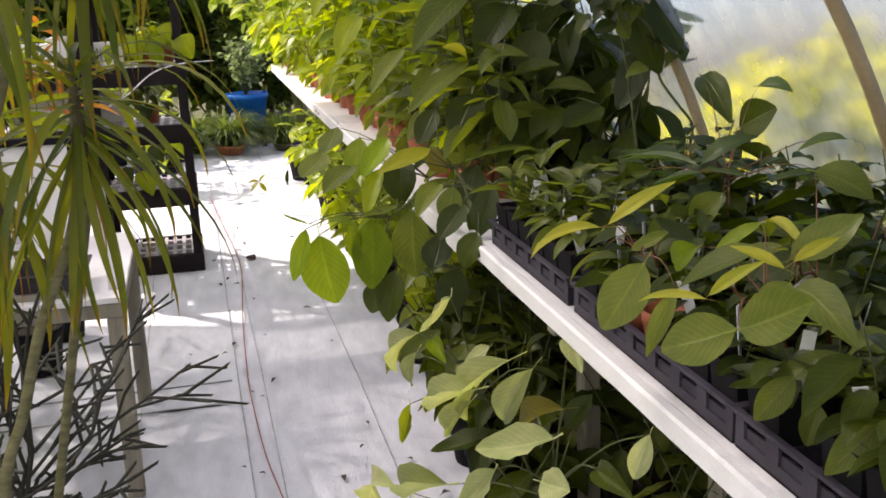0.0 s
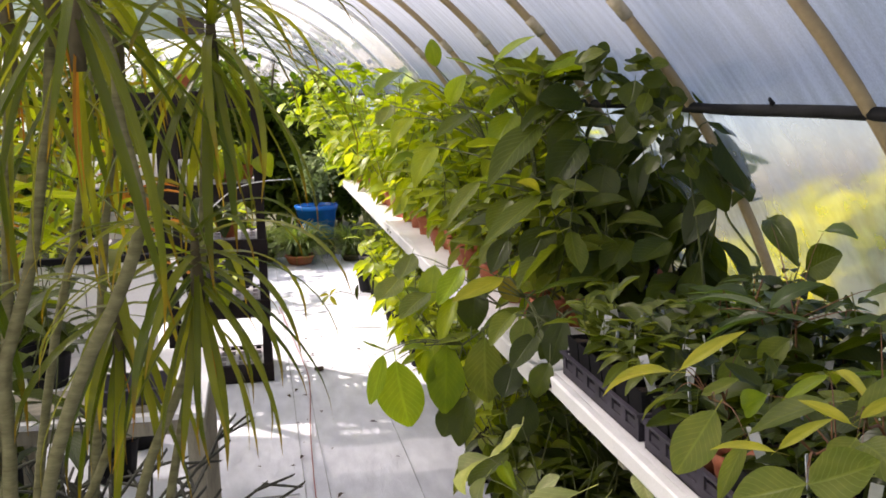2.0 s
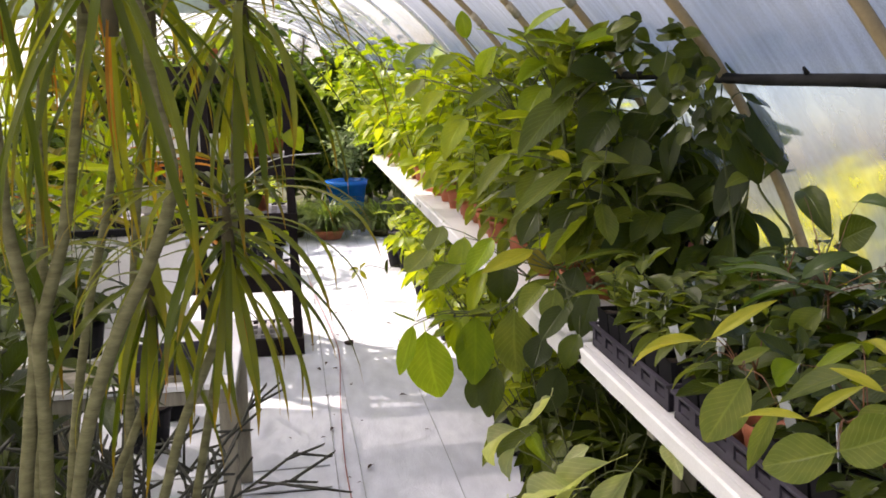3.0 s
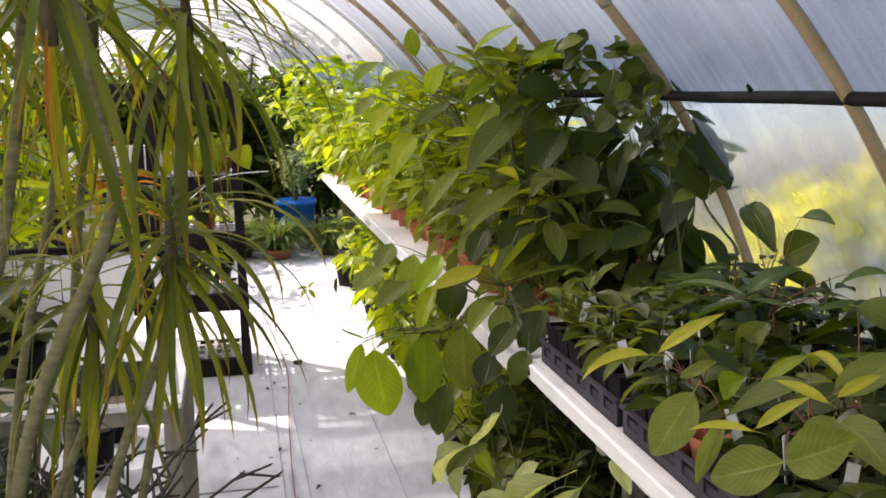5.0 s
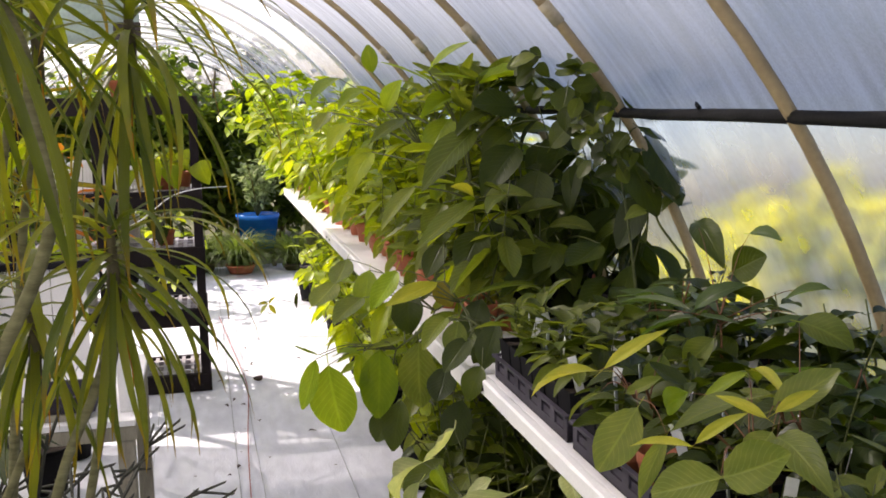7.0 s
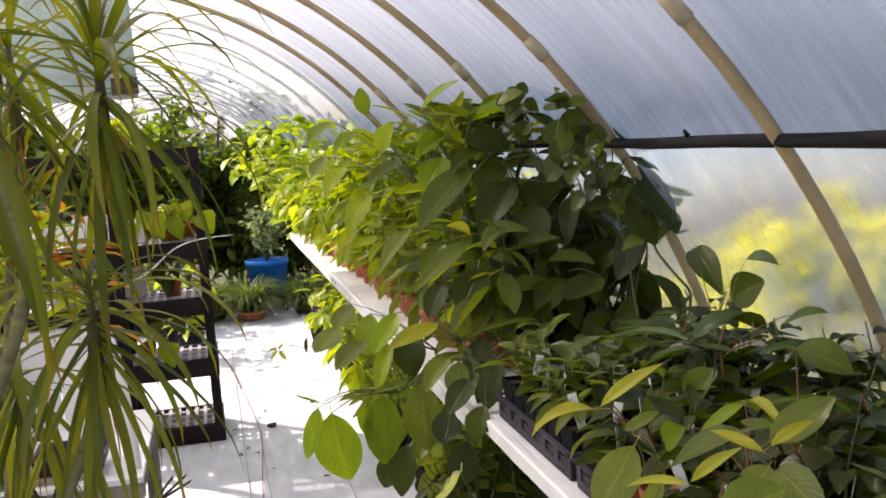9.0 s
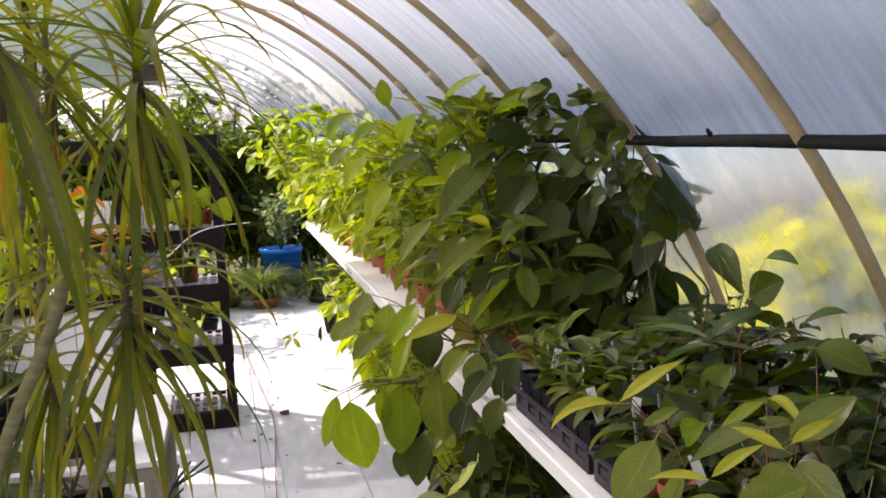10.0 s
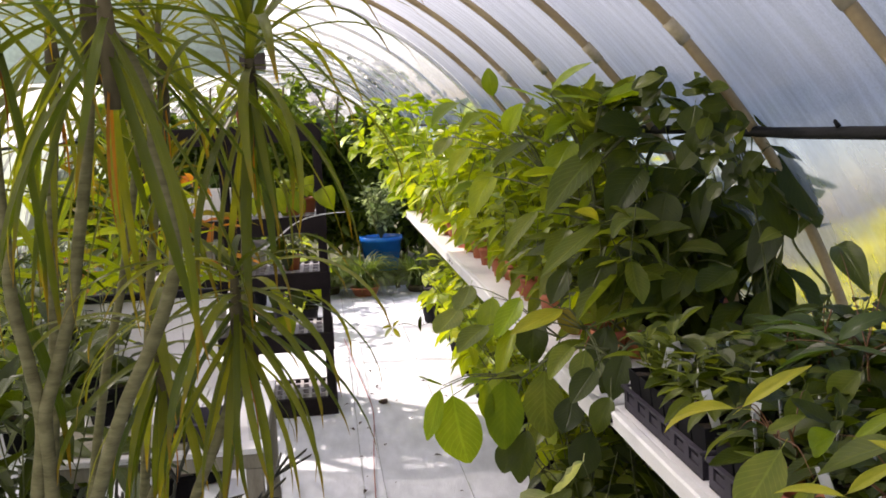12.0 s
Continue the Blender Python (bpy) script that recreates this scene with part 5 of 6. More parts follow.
# ---- pencil cactus ----
def pencil_cactus():
    rnd = random.Random(71)
    base = Vector((-0.43, 2.40, 0.012))
    c = thing("pencil_cactus", pose(*base), "leafless pencil cactus with many thin dark twigs", "pencil cactus")
    part("pot", round_pot(0.12, 0.22, 0.014), M_BLACK, c)
    part("soil", soil_disc(0.10, 0.202, rnd), M_SOIL, c)

    bm = bmesh.new()
    tube(bm, [(0, 0, 0), (0.03, 0.02, 0.5), (0, 0, 1)], [1.0, 0.9, 0.72], 6)
    stick = bpy.data.meshes.new("twig")
    bm.to_mesh(stick)
    bm.free()
    stick.materials.append(M_TWIG)
    for f in stick.polygons:
        f.use_smooth = True

    def grow(at, d, size, r, level):
        end = at + d * size
        ob = new("twig", stick)
        ob.parent = c
        ob.matrix_basis = Matrix.Translation(at) @ d.to_track_quat("Z", "Y").to_matrix().to_4x4() @ Matrix.Diagonal((r, r, size, 1))
        if level == 0:
            return
        for _ in range(rnd.choice((1, 2, 2))):
            e = (d + Vector((rnd.uniform(-1, 1), rnd.uniform(-1, 1), rnd.uniform(-0.9, 0.5)))).normalized()
            grow(at.lerp(end, rnd.uniform(0.6, 1.0)), e, size * rnd.uniform(0.6, 0.95), max(r * 0.85, 0.0042), level - 1)
        if level > 1:
            e = (d + Vector((rnd.uniform(-1, 1), rnd.uniform(-1, 1), rnd.uniform(-0.3, 0.8))) * 0.6).normalized()
            grow(end, e, size * rnd.uniform(0.7, 1.0), max(r * 0.88, 0.0042), level - 1)

    for i in range(8):
        a = i * math.tau / 8
        d = Vector((math.cos(a) * 0.55 + 0.16, math.sin(a) * 0.4 - 0.1, 1)).normalized()
        grow(Vector((math.cos(a) * 0.04, math.sin(a) * 0.04, 0.2)), d, rnd.uniform(0.16, 0.22), 0.0062, 4)


pencil_cactus()


# ---- low bench behind the cactus, with tubs ----
def low_bench():
    b = thing("low_bench", pose(-0.80, 3.085, 0), "low tan timber bench with a white top", "bench")
    L, W, H = 0.82, 0.68, 0.622
    for i in range(3):
        part("top_board", box_bm((W * i / 3 + 0.002, 0.0, H - 0.018), (W * (i + 1) / 3 - 0.002, L, H), 0.003), M_WHITE, b, smooth=False)
    part("fascia", box_bm((0, 0.004, H - 0.06), (W, 0.034, H - 0.019), 0.002), M_TIMBER, b, smooth=False)
    part("fascia", box_bm((W - 0.034, 0.036, H - 0.06), (W - 0.004, L, H - 0.019), 0.002), M_TIMBER, b, smooth=False)
    for x in (0.0, W - 0.055):
        for y in (0.005, L - 0.06):
            part("leg", box_bm((x, y, 0.012), (x + 0.048, y + 0.048, H - 0.061), 0.004), M_TIMBER, b, smooth=False)
    tagged(part("loose_board", box_bm((-0.78, 3.12, H + 0.0005), (-0.275, 3.36, H + 0.019), 0.003), M_TIMBER, smooth=False), "tan timber board lying on the low bench", "board")
    return H


LOW = low_bench()


def ribbon():
    line = smooth_line([(-0.148, 3.17, LOW + 0.001), (-0.150, 3.17, 0.70), (-0.156, 3.17, 0.82), (-0.166, 3.18, 0.94), (-0.190, 3.20, 1.06)], 8)
    bm = bmesh.new()
    rows = []
    n = len(line)
    for i, p in enumerate(line):
        w = 0.019 * (1 - 0.6 * (i / n) ** 2)
        rows.append([bm.verts.new(p + Vector((dx, dy, 0))) for dx, dy in ((-w, -0.002), (w, -0.002), (w, 0.002), (-w, 0.002))])
    for a, b in zip(rows, rows[1:]):
        for k in range(4):
            bm.faces.new((a[k], a[(k + 1) % 4], b[(k + 1) % 4], b[k]))
    bm.faces.new(rows[0][::-1])
    bm.faces.new(rows[-1])
    return bm


tagged(part("edging_strip", ribbon(), M_WHITE), "bent white plastic strip standing on the bench end", "strip")


# ---- plastic shelving ----
def shelving(x0, y0, w, d, levels, top):
    s = thing("plastic_shelving", pose(x0, y0, 0.012), "dark brown plastic shelving unit with slotted shelves", "shelving", "plastic shelving units")
    post = 0.045
    for x in (0, w - post):
        for y in (0, d - post):
            bm = box_bm((x, y, 0), (x + post, y + post, top), 0.006)
            part("post", bm, M_BROWN, s, smooth=False)
    for z in levels:
        rim = bmesh.new()
        rings = []
        for inset, h in ((-0.006, 0.0), (-0.006, 0.086), (-0.002, 0.09), (0.030, 0.09), (0.030, 0.0)):
            rings.append([rim.verts.new(p) for p in ((inset, inset, z + h), (w - inset, inset, z + h), (w - inset, d - inset, z + h), (inset, d - inset, z + h))])
        for p, q in zip(rings, [*rings[1:], rings[0]]):
            for k in range(4):
                rim.faces.new((p[k], p[(k + 1) % 4], q[(k + 1) % 4], q[k]))
        shelf = part("shelf", rim, M_BROWN, s, smooth=False)
        nx, ny = 10, 4                       # a moulded lattice, flush with the rim
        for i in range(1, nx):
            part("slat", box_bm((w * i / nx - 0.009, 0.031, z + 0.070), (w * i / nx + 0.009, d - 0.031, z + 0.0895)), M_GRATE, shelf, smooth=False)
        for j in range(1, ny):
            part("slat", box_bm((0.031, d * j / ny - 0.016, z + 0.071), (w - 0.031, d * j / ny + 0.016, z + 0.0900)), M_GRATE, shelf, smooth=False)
    return s


LEVELS = (0.0, 0.345, 0.665, 0.955, 1.43)
shelving(-0.372, 5.60, 0.465, 0.46, LEVELS, 1.52)
shelving(-0.850, 5.62, 0.465, 0.46, LEVELS, 1.52)


# ---- white crates, panel and tray ----
def crate(x, y, z, w, d, h, slots):
    """An open white plastic crate: floor, four slotted sides, a thicker rim."""
    c = thing("plastic_crate", pose(x, y, z), "white slotted plastic crate standing on the shelf", "crate", "white crates")
    part("crate_floor", box_bm((0.004, 0.004, 0), (w - 0.004, d - 0.004, 0.004)), M_WHITE, c, smooth=False)
    for k, span in enumerate((w, w, d, d)):
        n = max(3, round(slots * span / w))
        for i in range(n + 1):
            if k > 1 and i in (0, n):
                continue
            at = span * i / n
            lo, hi = max(0.0, at - 0.006), min(span, at + 0.006)
            if k < 2:
                bar = box_bm((lo, (0, d - 0.004)[k], 0.004), (hi, (0.004, d)[k], h - 0.018))
            else:
                bar = box_bm(((0, w - 0.004)[k - 2], lo, 0.004), ((0.004, w)[k - 2], hi, h - 0.018))
            part("slat", bar, M_WHITE, c, smooth=False)
    rim = bmesh.new()
    rings = [[rim.verts.new(p) for p in ((e, e, zz), (w - e, e, zz), (w - e, d - e, zz), (e, d - e, zz))] for e, zz in ((-0.006, h - 0.018), (-0.006, h), (0.006, h), (0.006, h - 0.018))]
    for p, q in zip(rings, [*rings[1:], rings[0]]):
        for k in range(4):
            rim.faces.new((p[k], p[(k + 1) % 4], q[(k + 1) % 4], q[k]))
    part("rim", rim, M_WHITE, c, smooth=False)


crate(-0.55, 5.72, 1.058, 0.15, 0.25, 0.15, 9)
crate(-0.385, 5.80, 1.058, 0.17, 0.22, 0.11, 10)
crate(-0.78, 5.72, 1.058, 0.20, 0.25, 0.12, 9)
for x, z, w, h in ((-0.40, 0.769, 0.16, 0.14), (-0.72, 0.769, 0.20, 0.13), (-0.74, 0.449, 0.26, 0.13)):
    carton = thing("storage_box", pose(x, 5.86, z), "cream storage box with a lid on the shelf", "box")
    part("box_body", box_bm((0, 0, 0), (w, 0.16, h - 0.026), 0.006), M_PALE, carton)
    part("lid", box_bm((-0.004, -0.004, h - 0.025), (w + 0.004, 0.164, h), 0.005), M_PALE, carton)
panel = thing("white_panel", pose(-0.78, 3.86, LOW + 0.001), "white plastic panel under a black top rail", "panel")
for i in range(4):
    part("board", box_bm((0.118 * i + 0.002, 0, 0), (0.118 * i + 0.116, 0.012, 0.325), 0.002), M_WHITE, panel, smooth=False)
part("top_rail", box_bm((-0.01, -0.012, 0.326), (0.485, 0.022, 0.352), 0.004), M_BLACK, panel, smooth=False)
flat = thing("plant_tray", pose(-0.42, 3.12, LOW + 0.02), "low dark plastic tray on the low bench", "tray")
shell = bmesh.new()
rings = [[shell.verts.new(p) for p in ((e, e, z), (0.20 - e, e, z), (0.20 - e, 0.20 - e, z), (e, 0.20 - e, z))]
         for e, z in ((0.012, 0), (0.002, 0.046), (-0.004, 0.046), (-0.004, 0.05), (0.006, 0.05), (0.016, 0.006))]
shell.faces.new(rings[0][::-1])
for p, q in zip(rings, rings[1:]):
    for k in range(4):
        shell.faces.new((p[k], p[(k + 1) % 4], q[(k + 1) % 4], q[k]))
shell.faces.new(rings[-1])
part("tray_body", shell, M_TRAY, flat, smooth=False)


# ---- plants on the shelves and along the other side ----
def left_plants():
    rnd = random.Random(83)
    # heart-leaved trailing plant on the shelf
    for x, y, z, n in ((-0.08, 5.74, 1.050, 16), (0.0, 5.92, 1.050, 16), (-0.1, 5.76, 0.76, 10), (-0.30, 5.92, 1.535, 12)):
        p = potted(rnd, "heart", 2 if z > 1 else 1, 0.16, n, 0.10, 0.85, 0.05, 0.085, "", "heart-leaved plant in a terracotta pot on the shelf", (-60, 10), 3, lean=0.7)
        p.matrix_basis = pose(x, y, z, 0, 0, rnd.uniform(0, 360))
    for x, y, r, h in ((-0.62, 3.50, 0.08, 0.12), (-0.72, 3.72, 0.07, 0.11)):
        p = potted(rnd, "oval", 1, 0.30, 26, 0.14, 0.5, r, h, "", "dark-leaved plant in a black pot on the low bench", (-50, 40), 3, M_BLACK, lean=0.4, joined=True)
        p.matrix_basis = pose(x, y, LOW + 0.001, 0, 0, rnd.uniform(0, 360))
    g = "mixed plants across the aisle"
    text = ("croton with orange and yellow leaves in a black pot", "leafy green plant in a black pot", "lime-green leafy plant in a black pot", "dark-leaved plant in a black pot")
    protos = []
    for i, (kind, tone, h) in enumerate((("lance", 6, 0.5), ("oval", 2, 0.6), ("lance", 2, 0.7), ("oval", 1, 0.7), ("lance", 1, 0.8))):
        protos.append(potted(rnd, kind, tone, h, 44, 0.17, 0.3 if kind == "lance" else 0.5, 0.10, 0.18, g, text[min(i, 3)] if i < 3 else text[3], (-40, 50), 4, M_BLACK, joined=True, lean=0.3, low=0.2))
    for x, y, h in ((-0.50, 4.70, 1.32),):
        p = potted(rnd, "lance", 6, h, 22, 0.22, 0.22, 0.10, 0.18, "", "tall croton with orange and yellow leaves in a black pot", (-30, 60), 3, M_BLACK, joined=True, lean=0.10, low=0.72)
        p.matrix_basis = pose(x, y, 0.012)
    for x, y, h in ((-0.98, 2.85, 1.0), (-1.05, 3.35, 1.15), (-0.95, 4.2, 1.1), (-0.66, 2.75, 0.98), (-0.78, 2.95, 0.9)):
        p = potted(rnd, "lance", 1, h, 60, 0.24, 0.26, 0.11, 0.2, "", "dark long-leaved plant in a black pot by the low bench", (-40, 60), 4, M_BLACK, joined=True, lean=0.25, low=0.15)
        p.matrix_basis = pose(x, y, 0.012)
    for x, y, h, tone in ((-0.55, 4.30, 1.45, 2), (-0.82, 4.90, 1.60, 4), (-0.95, 3.75, 1.60, 2)):
        p = potted(rnd, "lance", tone, h, 70, 0.34, 0.10, 0.10, 0.18, "", "spiky plant with long thin sunlit leaves in a black pot", (-20, 60), 3, M_BLACK, joined=True, lean=0.12, low=0.55)
        p.matrix_basis = pose(x, y, 0.012)
    used = set()
    spots = [(x, y, 0.012) for x in (-1.65, -1.95) for y in (3.5, 4.0, 4.6)]
    spots += [(x, y, 0.012) for x in (-1.5, -1.8, -2.1) for y in (5.4, 6.0, 6.6, 7.3, 8.0, 8.8)]
    spots += [(x, y, 0.012) for x in (-1.2, -1.7) for y in (1.7, 2.3, 2.8)]
    for x, y, h in ((-1.55, 3.9, 1.6), (-1.35, 3.3, 1.45)):
        p = potted(rnd, rnd.choice(("lance", "oval")), rnd.choice((1, 1, 0, 2)), h, 90, 0.2, 0.36, 0.13, 0.22, "", "tall leafy shrub in a black pot beside the cloth", (-50, 40), 5, M_BLACK, joined=True, lean=0.25, low=0.1)
        p.matrix_basis = pose(x, y, 0.012, 0, 0, rnd.uniform(0, 360))
    spots += [(-0.15, 7.9, 0.012), (-0.35, 8.5, 0.012), (-0.1, 9.2, 0.012), (-0.6, 9.3, 0.012)]
    for x, y, z in spots:
        k = rnd.choice((0, 1, 2, 3, 4, 1, 2))
        m = pose(x + rnd.uniform(-0.08, 0.08), y + rnd.uniform(-0.1, 0.1), z, 0, 0, rnd.uniform(0, 360))
        if k not in used:
            used.add(k)
            protos[k].matrix_basis = m
        else:
            copy_thing(protos[k], m)
    for k in set(range(5)) - used:
        protos[k].matrix_basis = pose(-1.9, 2.0 + 0.4 * k, 0.012)


left_plants()
HEART_PLANT = [
    (-0.150, 5.60, 1.21, -0.120, 5.57, 1.085, 0.115, 0.9, 2),
    (-0.052, 5.60, 1.19, -0.027, 5.57, 1.068, 0.095, 0.9, 2),
    (0.090, 5.60, 1.205, 0.130, 5.57, 1.088, 0.120, 0.9, 2),
    (-0.235, 5.60, 1.17, -0.270, 5.57, 1.080, 0.080, 0.9, 2),
    (0.010, 5.66, 1.26, 0.030, 5.62, 1.180, 0.080, 0.7, 2),
    (-0.100, 5.66, 1.30, -0.160, 5.62, 1.260, 0.075, 0.6, 2),
]
hero("heart_leaved_plant", "trailing plant with large heart-shaped leaves on the shelf", (-0.06, 5.70, 1.058), HEART_PLANT, "heart", (-0.06, 5.70, 1.10), 0.003)
LOW_HEART = [
    (-0.140, 5.58, 0.560, -0.130, 5.55, 0.430, 0.125, 0.9, 2),
    (-0.240, 5.58, 0.580, -0.228, 5.55, 0.480, 0.100, 0.9, 1),
    (-0.090, 5.62, 0.680, -0.060, 5.58, 0.590, 0.090, 0.8, 1),
    (-0.180, 5.62, 0.680, -0.200, 5.58, 0.600, 0.080, 0.8, 1),
]
hero("heart_leaved_plant", "small heart-leaved plant on the middle shelf", (-0.14, 5.72, 0.448), LOW_HEART, "heart", (-0.14, 5.72, 0.48), 0.003)


# ---- the far end ----
def grass_pot(x, y, z, r, n, size, rnd, label):
    g = thing("grassy_plant", pose(x, y, z), label, "potted plant")
    part("pot", round_pot(r, r * 0.6), M_TERRA if x < 0.5 and y < 9.5 else M_BARK_DARK, g)
    store = ([], [], [])
    for i in range(n):
        data = strap_data(rnd.uniform(35, 85), rnd.uniform(95, 160), 0.028, 6)
        s = size * rnd.uniform(0.6, 1.1)
        gather(store, data, Matrix.Translation((rnd.uniform(-r, r) * 0.5, rnd.uniform(-r, r) * 0.5, r * 0.55)) @ pose(0, 0, 0, 0, 0, rnd.uniform(0, 360)) @ Matrix.Scale(s, 4))
    tagged(foliage("grass_tuft", store, M_GRASS, g), kind="stuff")


def far_end():
    rnd = random.Random(97)
    for x, y, r, n in ((0.40, 9.40, 0.13, 620), (0.86, 9.44, 0.10, 420), (0.08, 9.6, 0.12, 420), (1.12, 9.5, 0.10, 300)):
        grass_pot(x, y, 0.012, r, int(n * 0.8), 1.2 * r + 0.29, rnd, "grassy plant with arching blades in a pot")
    stand = thing("plant_stand", pose(0.59, 9.85, 0.0), "dark timber stand under the blue pot", "stand")
    part("stand_top", box_bm((-0.16, -0.16, 0.140), (0.16, 0.16, 0.164), 0.004), M_BARK_DARK, stand, smooth=False)
    for x in (-0.14, 0.10):
        for y in (-0.14, 0.10):
            part("leg", box_bm((x, y, 0.0), (x + 0.04, y + 0.04, 0.1395), 0.003), M_BARK_DARK, stand, smooth=False)
    b = thing("blue_pot_shrub", pose(0.585, 9.85, 0.165), "variegated cream and green shrub in a glazed blue pot", "potted shrub")
    part("pot", round_pot(0.195, 0.31, 0.03), M_BLUE, b, "glazed bright blue pot")
    part("soil", soil_disc(0.16, 0.283, rnd), M_SOIL, b)
    lines = []
    store = ([], [], [])
    for i in range(26):
        a, e = rnd.uniform(0, math.tau), rnd.uniform(0.15, 0.75)
        d = Vector((math.cos(a) * e, math.sin(a) * e, 1)).normalized()
        end = Vector((0, 0, 0.28)) + d * rnd.uniform(0.3, 0.58)
        line = smooth_line([(0, 0, 0.28), Vector((0, 0, 0.28)).lerp(end, 0.5) + Vector((0, 0, 0.03)), end], 4)
        lines.append(line)
        for k in range(26):
            at = line[rnd.randrange(3, len(line))] + Vector((rnd.uniform(-1, 1), rnd.uniform(-1, 1), rnd.uniform(-1, 1))) * 0.05
            t = at + Vector((rnd.uniform(-1, 1), rnd.uniform(-1, 1), rnd.uniform(-0.6, 0.8))).normalized() * rnd.uniform(0.045, 0.075)
            gather(store, SMALL["oval"], leaf_pose(at, t, 0.030, (rnd.uniform(-1, 1), rnd.uniform(-1, 1), 1)))
    part("stem", stems_mesh(lines, [], 0.004), M_STEM, b)
    tagged(foliage("foliage", store, M_LEAF[7], b), kind="stuff")


far_end()


# ---- fine sprigs ----
SPRIG = [
    (0.403, 5.60, 0.446, 0.361, 5.58, 0.406, 0.022, 0.7, 8),
    (0.405, 5.60, 0.450, 0.351, 5.58, 0.455, 0.020, 0.6, 3),
    (0.410, 5.60, 0.450, 0.436, 5.58, 0.490, 0.020, 0.6, 3),
    (0.410, 5.60, 0.446, 0.443, 5.58, 0.397, 0.024, 0.8, 3),
    (0.56, 5.60, 0.50, 0.55, 5.58, 0.42, 0.022, 0.8, 1),
]
hero("trailing_sprig", "thin sprig with small yellowing leaves reaching over the aisle", (0.86, 5.62, 0.012), SPRIG, "oval", (0.86, 5.62, 0.40), 0.0022)
bm = bmesh.new()
tube(bm, smooth_line([(-0.30, 5.58, 0.870), (-0.182, 5.45, 0.946), (-0.059, 5.45, 1.039), (0.065, 5.45, 1.075), (0.229, 5.45, 1.083)], 6), [0.0045 - 0.0001 * i for i in range(25)], 6)
tagged(part("dry_stem", bm, M_TAG), "pale dry stem arching out from the shelf", "dry stem")


# ---- on the floor ----
def on_floor():
    rnd = random.Random(113)
    bm = bmesh.new()
    tube(bm, smooth_line([(0.30, 1.9, 0.02), (0.30, 2.5, 0.02), (0.255, 2.98, 0.02), (0.234, 3.22, 0.02), (0.223, 3.49, 0.021), (0.217, 3.86, 0.02), (0.226, 4.30, 0.02), (0.242, 4.76, 0.02), (0.277, 5.53, 0.02), (0.256, 6.03, 0.02), (0.21, 6.79, 0.02), (0.17, 7.5, 0.02)], 8), 0.0025, 6)
    tagged(part("cord", bm, M_CORD), "thin red cord lying along the ground cloth", "cord")
    bm = bmesh.new()
    bmesh.ops.create_icosphere(bm, subdivisions=2, radius=1)
    for v in bm.verts:
        v.co *= 0.8 + 0.4 * noise.noise(v.co * 1.7)
        v.co.x, v.co.y, v.co.z = v.co.x * 0.035, v.co.y * 0.025, v.co.z * 0.016
    ob = part("stone", bm, M_DEBRIS)
    ob.location = (0.345, 5.75, 0.018)
    tagged(ob, "small dark stone lying on the cloth", "stone")
    shapes = [mesh_from("fallen_leaf", *leaf_data("oval", 0.5, 0.3, 0.06, rows=4, seed=i)) for i in range(3)]
    for me in shapes:
        me.materials.append(M_DEBRIS)
    for i in range(46):
        y = rnd.uniform(2.6, 7.2)
        x = rnd.choice((rnd.uniform(0.15, 0.34), rnd.uniform(-0.05, 0.72), rnd.uniform(0.5, 0.75)))
        ob = new("fallen_leaf", rnd.choice(shapes))
        s = rnd.uniform(0.014, 0.036)
        ob.matrix_basis = pose(x, y, 0.016, 0, 0, rnd.uniform(0, 360)) @ Matrix.Diagonal((s * 0.5, s, s * 0.6, 1))
        tagged(ob, "small dry brown leaf fallen on the cloth", "fallen leaf", "fallen leaves on the cloth")


on_floor()


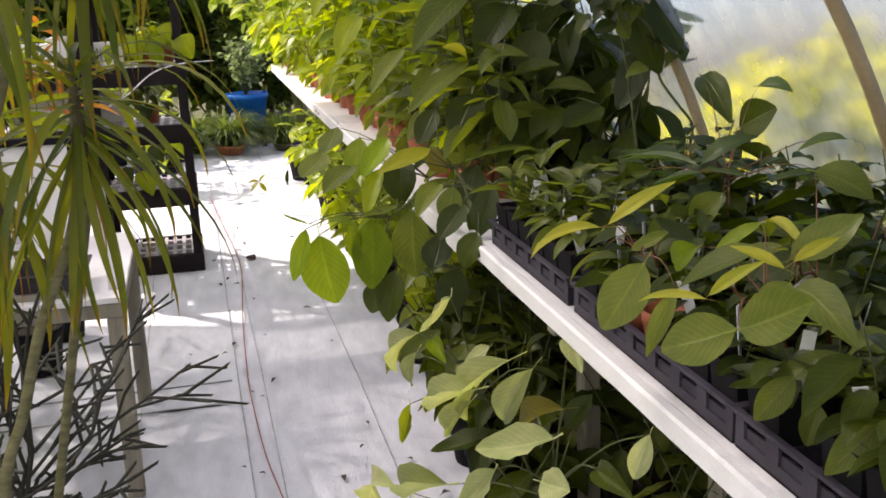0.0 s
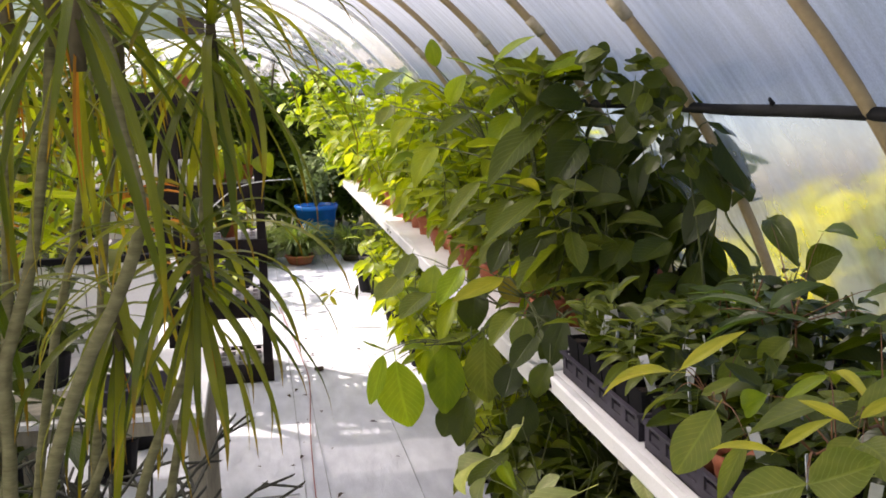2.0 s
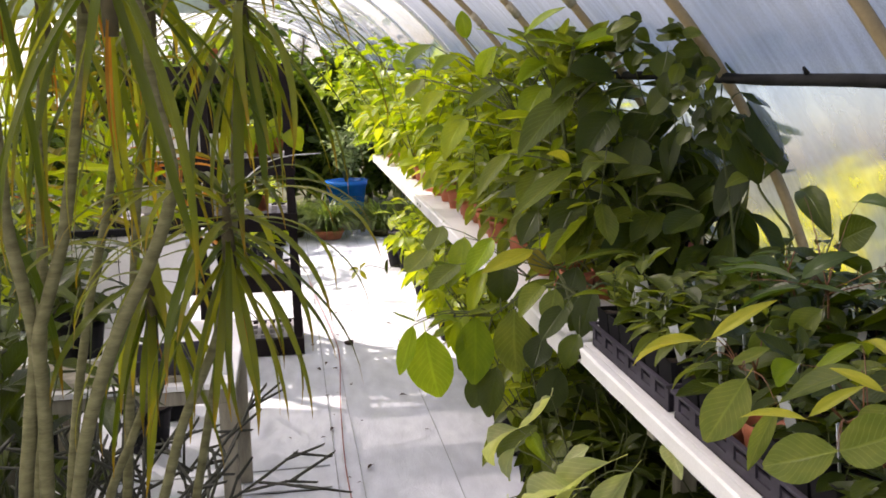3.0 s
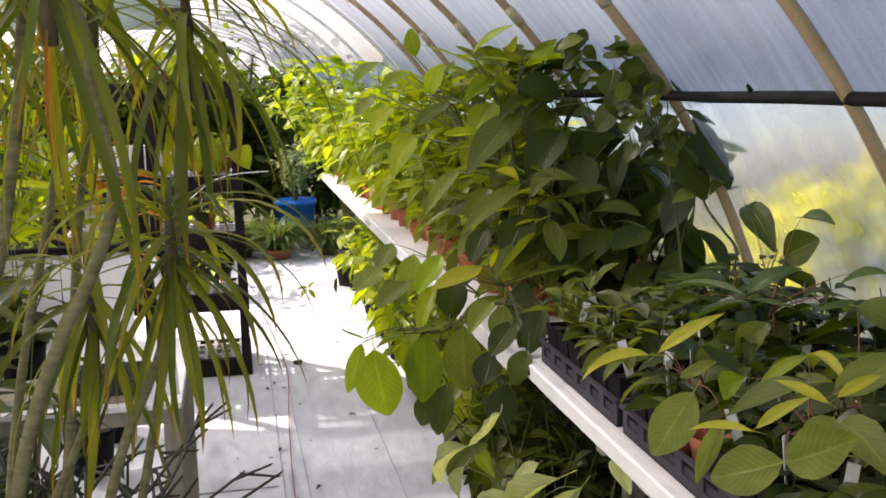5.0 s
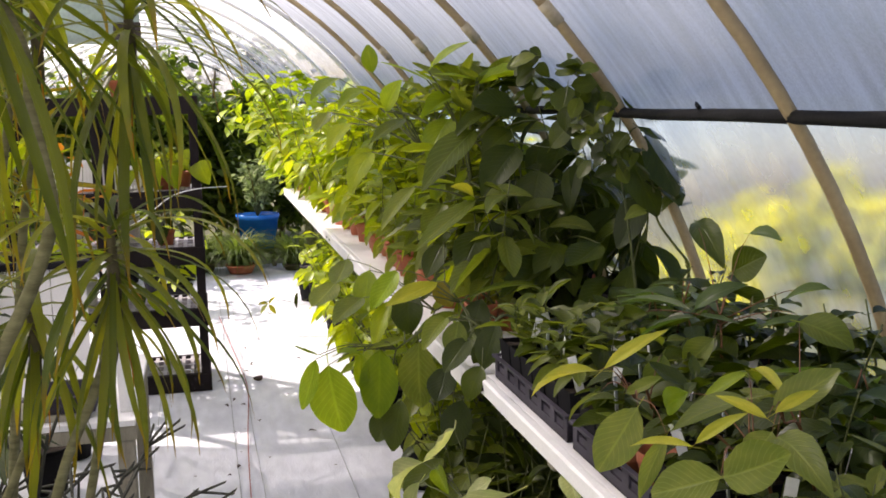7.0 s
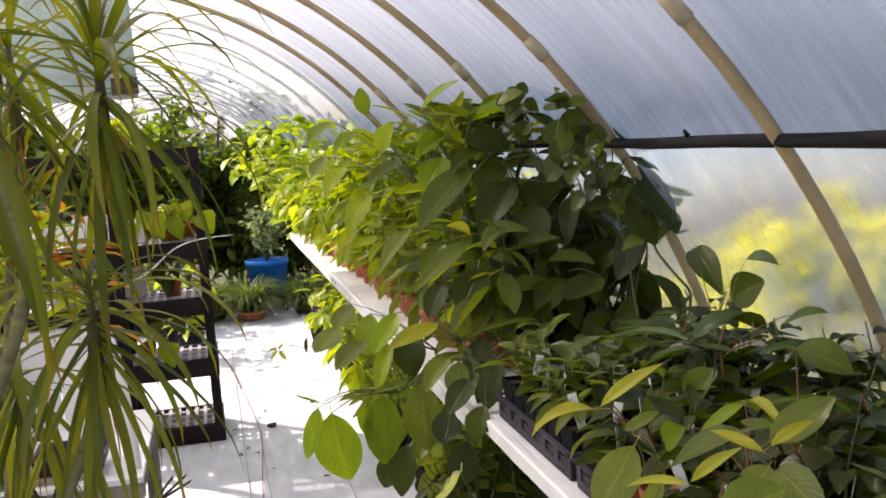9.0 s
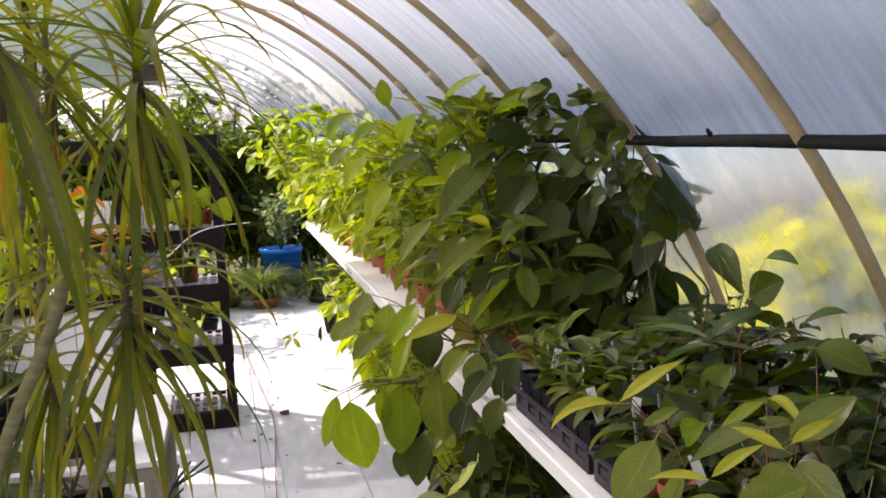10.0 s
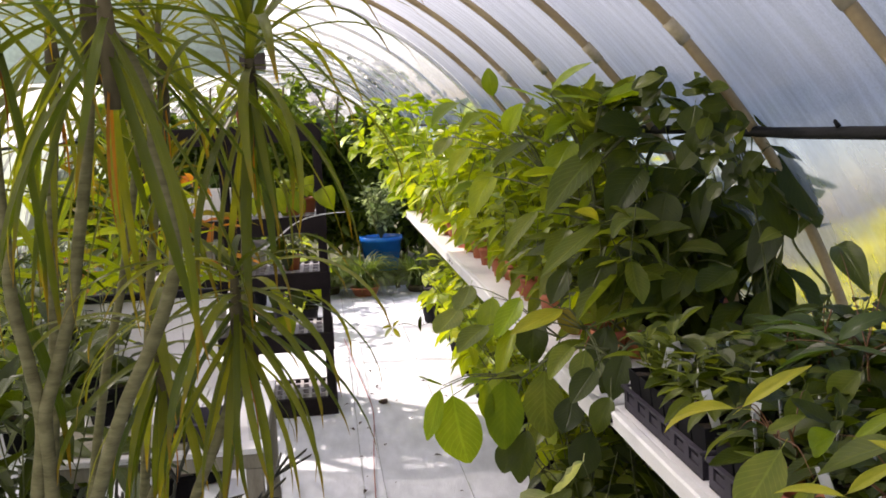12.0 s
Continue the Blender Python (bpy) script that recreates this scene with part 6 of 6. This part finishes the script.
# ---- outside ----
def tree(x, y, height, spread, n, rnd, material, size, name="tree", label="dark leafy tree outside the tunnel", trunk=0.09, low=0.25):
    t = thing(name, pose(x, y, -0.03), label, name)
    bm = bmesh.new()
    tube(bm, smooth_line([(0, 0, 0), (0.06, 0.03, height * 0.3), (0, 0.05, height * 0.6), (0.05, 0, height * 0.85)], 4), [trunk * (1 - 0.055 * i) for i in range(13)], 8)
    tips = []
    for i in range(14):
        a, z = i * 2.4, height * (low + 0.6 * rnd.random())
        end = Vector((math.cos(a) * spread * rnd.uniform(0.5, 1), math.sin(a) * spread * rnd.uniform(0.5, 1), z + height * rnd.uniform(0.05, 0.25)))
        tube(bm, smooth_line([(0, 0, z), Vector((0, 0, z)).lerp(end, 0.5) + Vector((0, 0, 0.08)), end], 3), [trunk * 0.35 * (1 - 0.1 * k) for k in range(7)], 5)
        tips.append(end)
        tips.append(Vector((0, 0, z)).lerp(end, 0.6))
    part("trunk", bm, M_BARK_DARK, t)
    store = ([], [], [])
    for i in range(n):
        c = rnd.choice(tips) + Vector((rnd.gauss(0, 1), rnd.gauss(0, 1), rnd.gauss(0, 0.8))) * spread * 0.2
        d = Vector((rnd.uniform(-1, 1), rnd.uniform(-1, 1), rnd.uniform(-0.8, 0.4))).normalized()
        s = size * rnd.uniform(0.6, 1.2)
        gather(store, SMALL["oval"], leaf_pose(c, c + d * s, s * 0.5, (rnd.uniform(-1, 1), rnd.uniform(-1, 1), 1)))
    tagged(foliage("crown", store, material, t), kind="stuff")


def outside():
    rnd = random.Random(131)
    for x, y, h, s in ((-1.9, 10.6, 2.3, 0.6), (-1.0, 10.9, 2.3, 0.6), (-0.3, 11.2, 2.3, 0.55), (0.25, 11.5, 2.15, 0.4), (0.85, 11.0, 1.5, 0.4), (-0.5, 12.4, 2.3, 0.7), (0.5, 12.6, 1.9, 0.5)):
        tree(x, y, h, s, 2200, rnd, M_BUSH, 0.14, "large_shrub", "dark green leafy shrub at the end of the aisle", 0.03, low=0.05)
    for x, y, h, s in ((-2.6, 20.5, 3.4, 1.5), (-0.8, 21.0, 3.5, 1.5), (0.5, 20.8, 3.0, 1.3), (1.8, 21.5, 2.1, 1.2), (3.2, 21.0, 1.8, 1.2)):
        tree(x, y, h, s, 1800, rnd, M_TREE, 0.3, low=0.05)
    for x, y, h in ((-5.2, 1.5, 3.2), (-5.0, 3.8, 3.8), (-4.8, 6.2, 4.0), (-4.8, 8.8, 4.2), (-4.8, 11.6, 4.2), (-5.2, 14.2, 3.8), (-4.6, 16.8, 4.6), (-4.2, 19.4, 4.8)):
        tree(x, y, h, 1.4, 2400, rnd, M_BUSH, 0.24, low=0.1)
    for x, y, h in ((3.4, 3.5, 2.0), (3.3, 4.35, 1.7), (3.4, 5.05, 1.30)):
        tree(x, y, h, 0.42, 1100, rnd, M_SHRUB, 0.13, "shrub", "yellow-leaved shrub outside the film", 0.02, low=0.05)


outside()
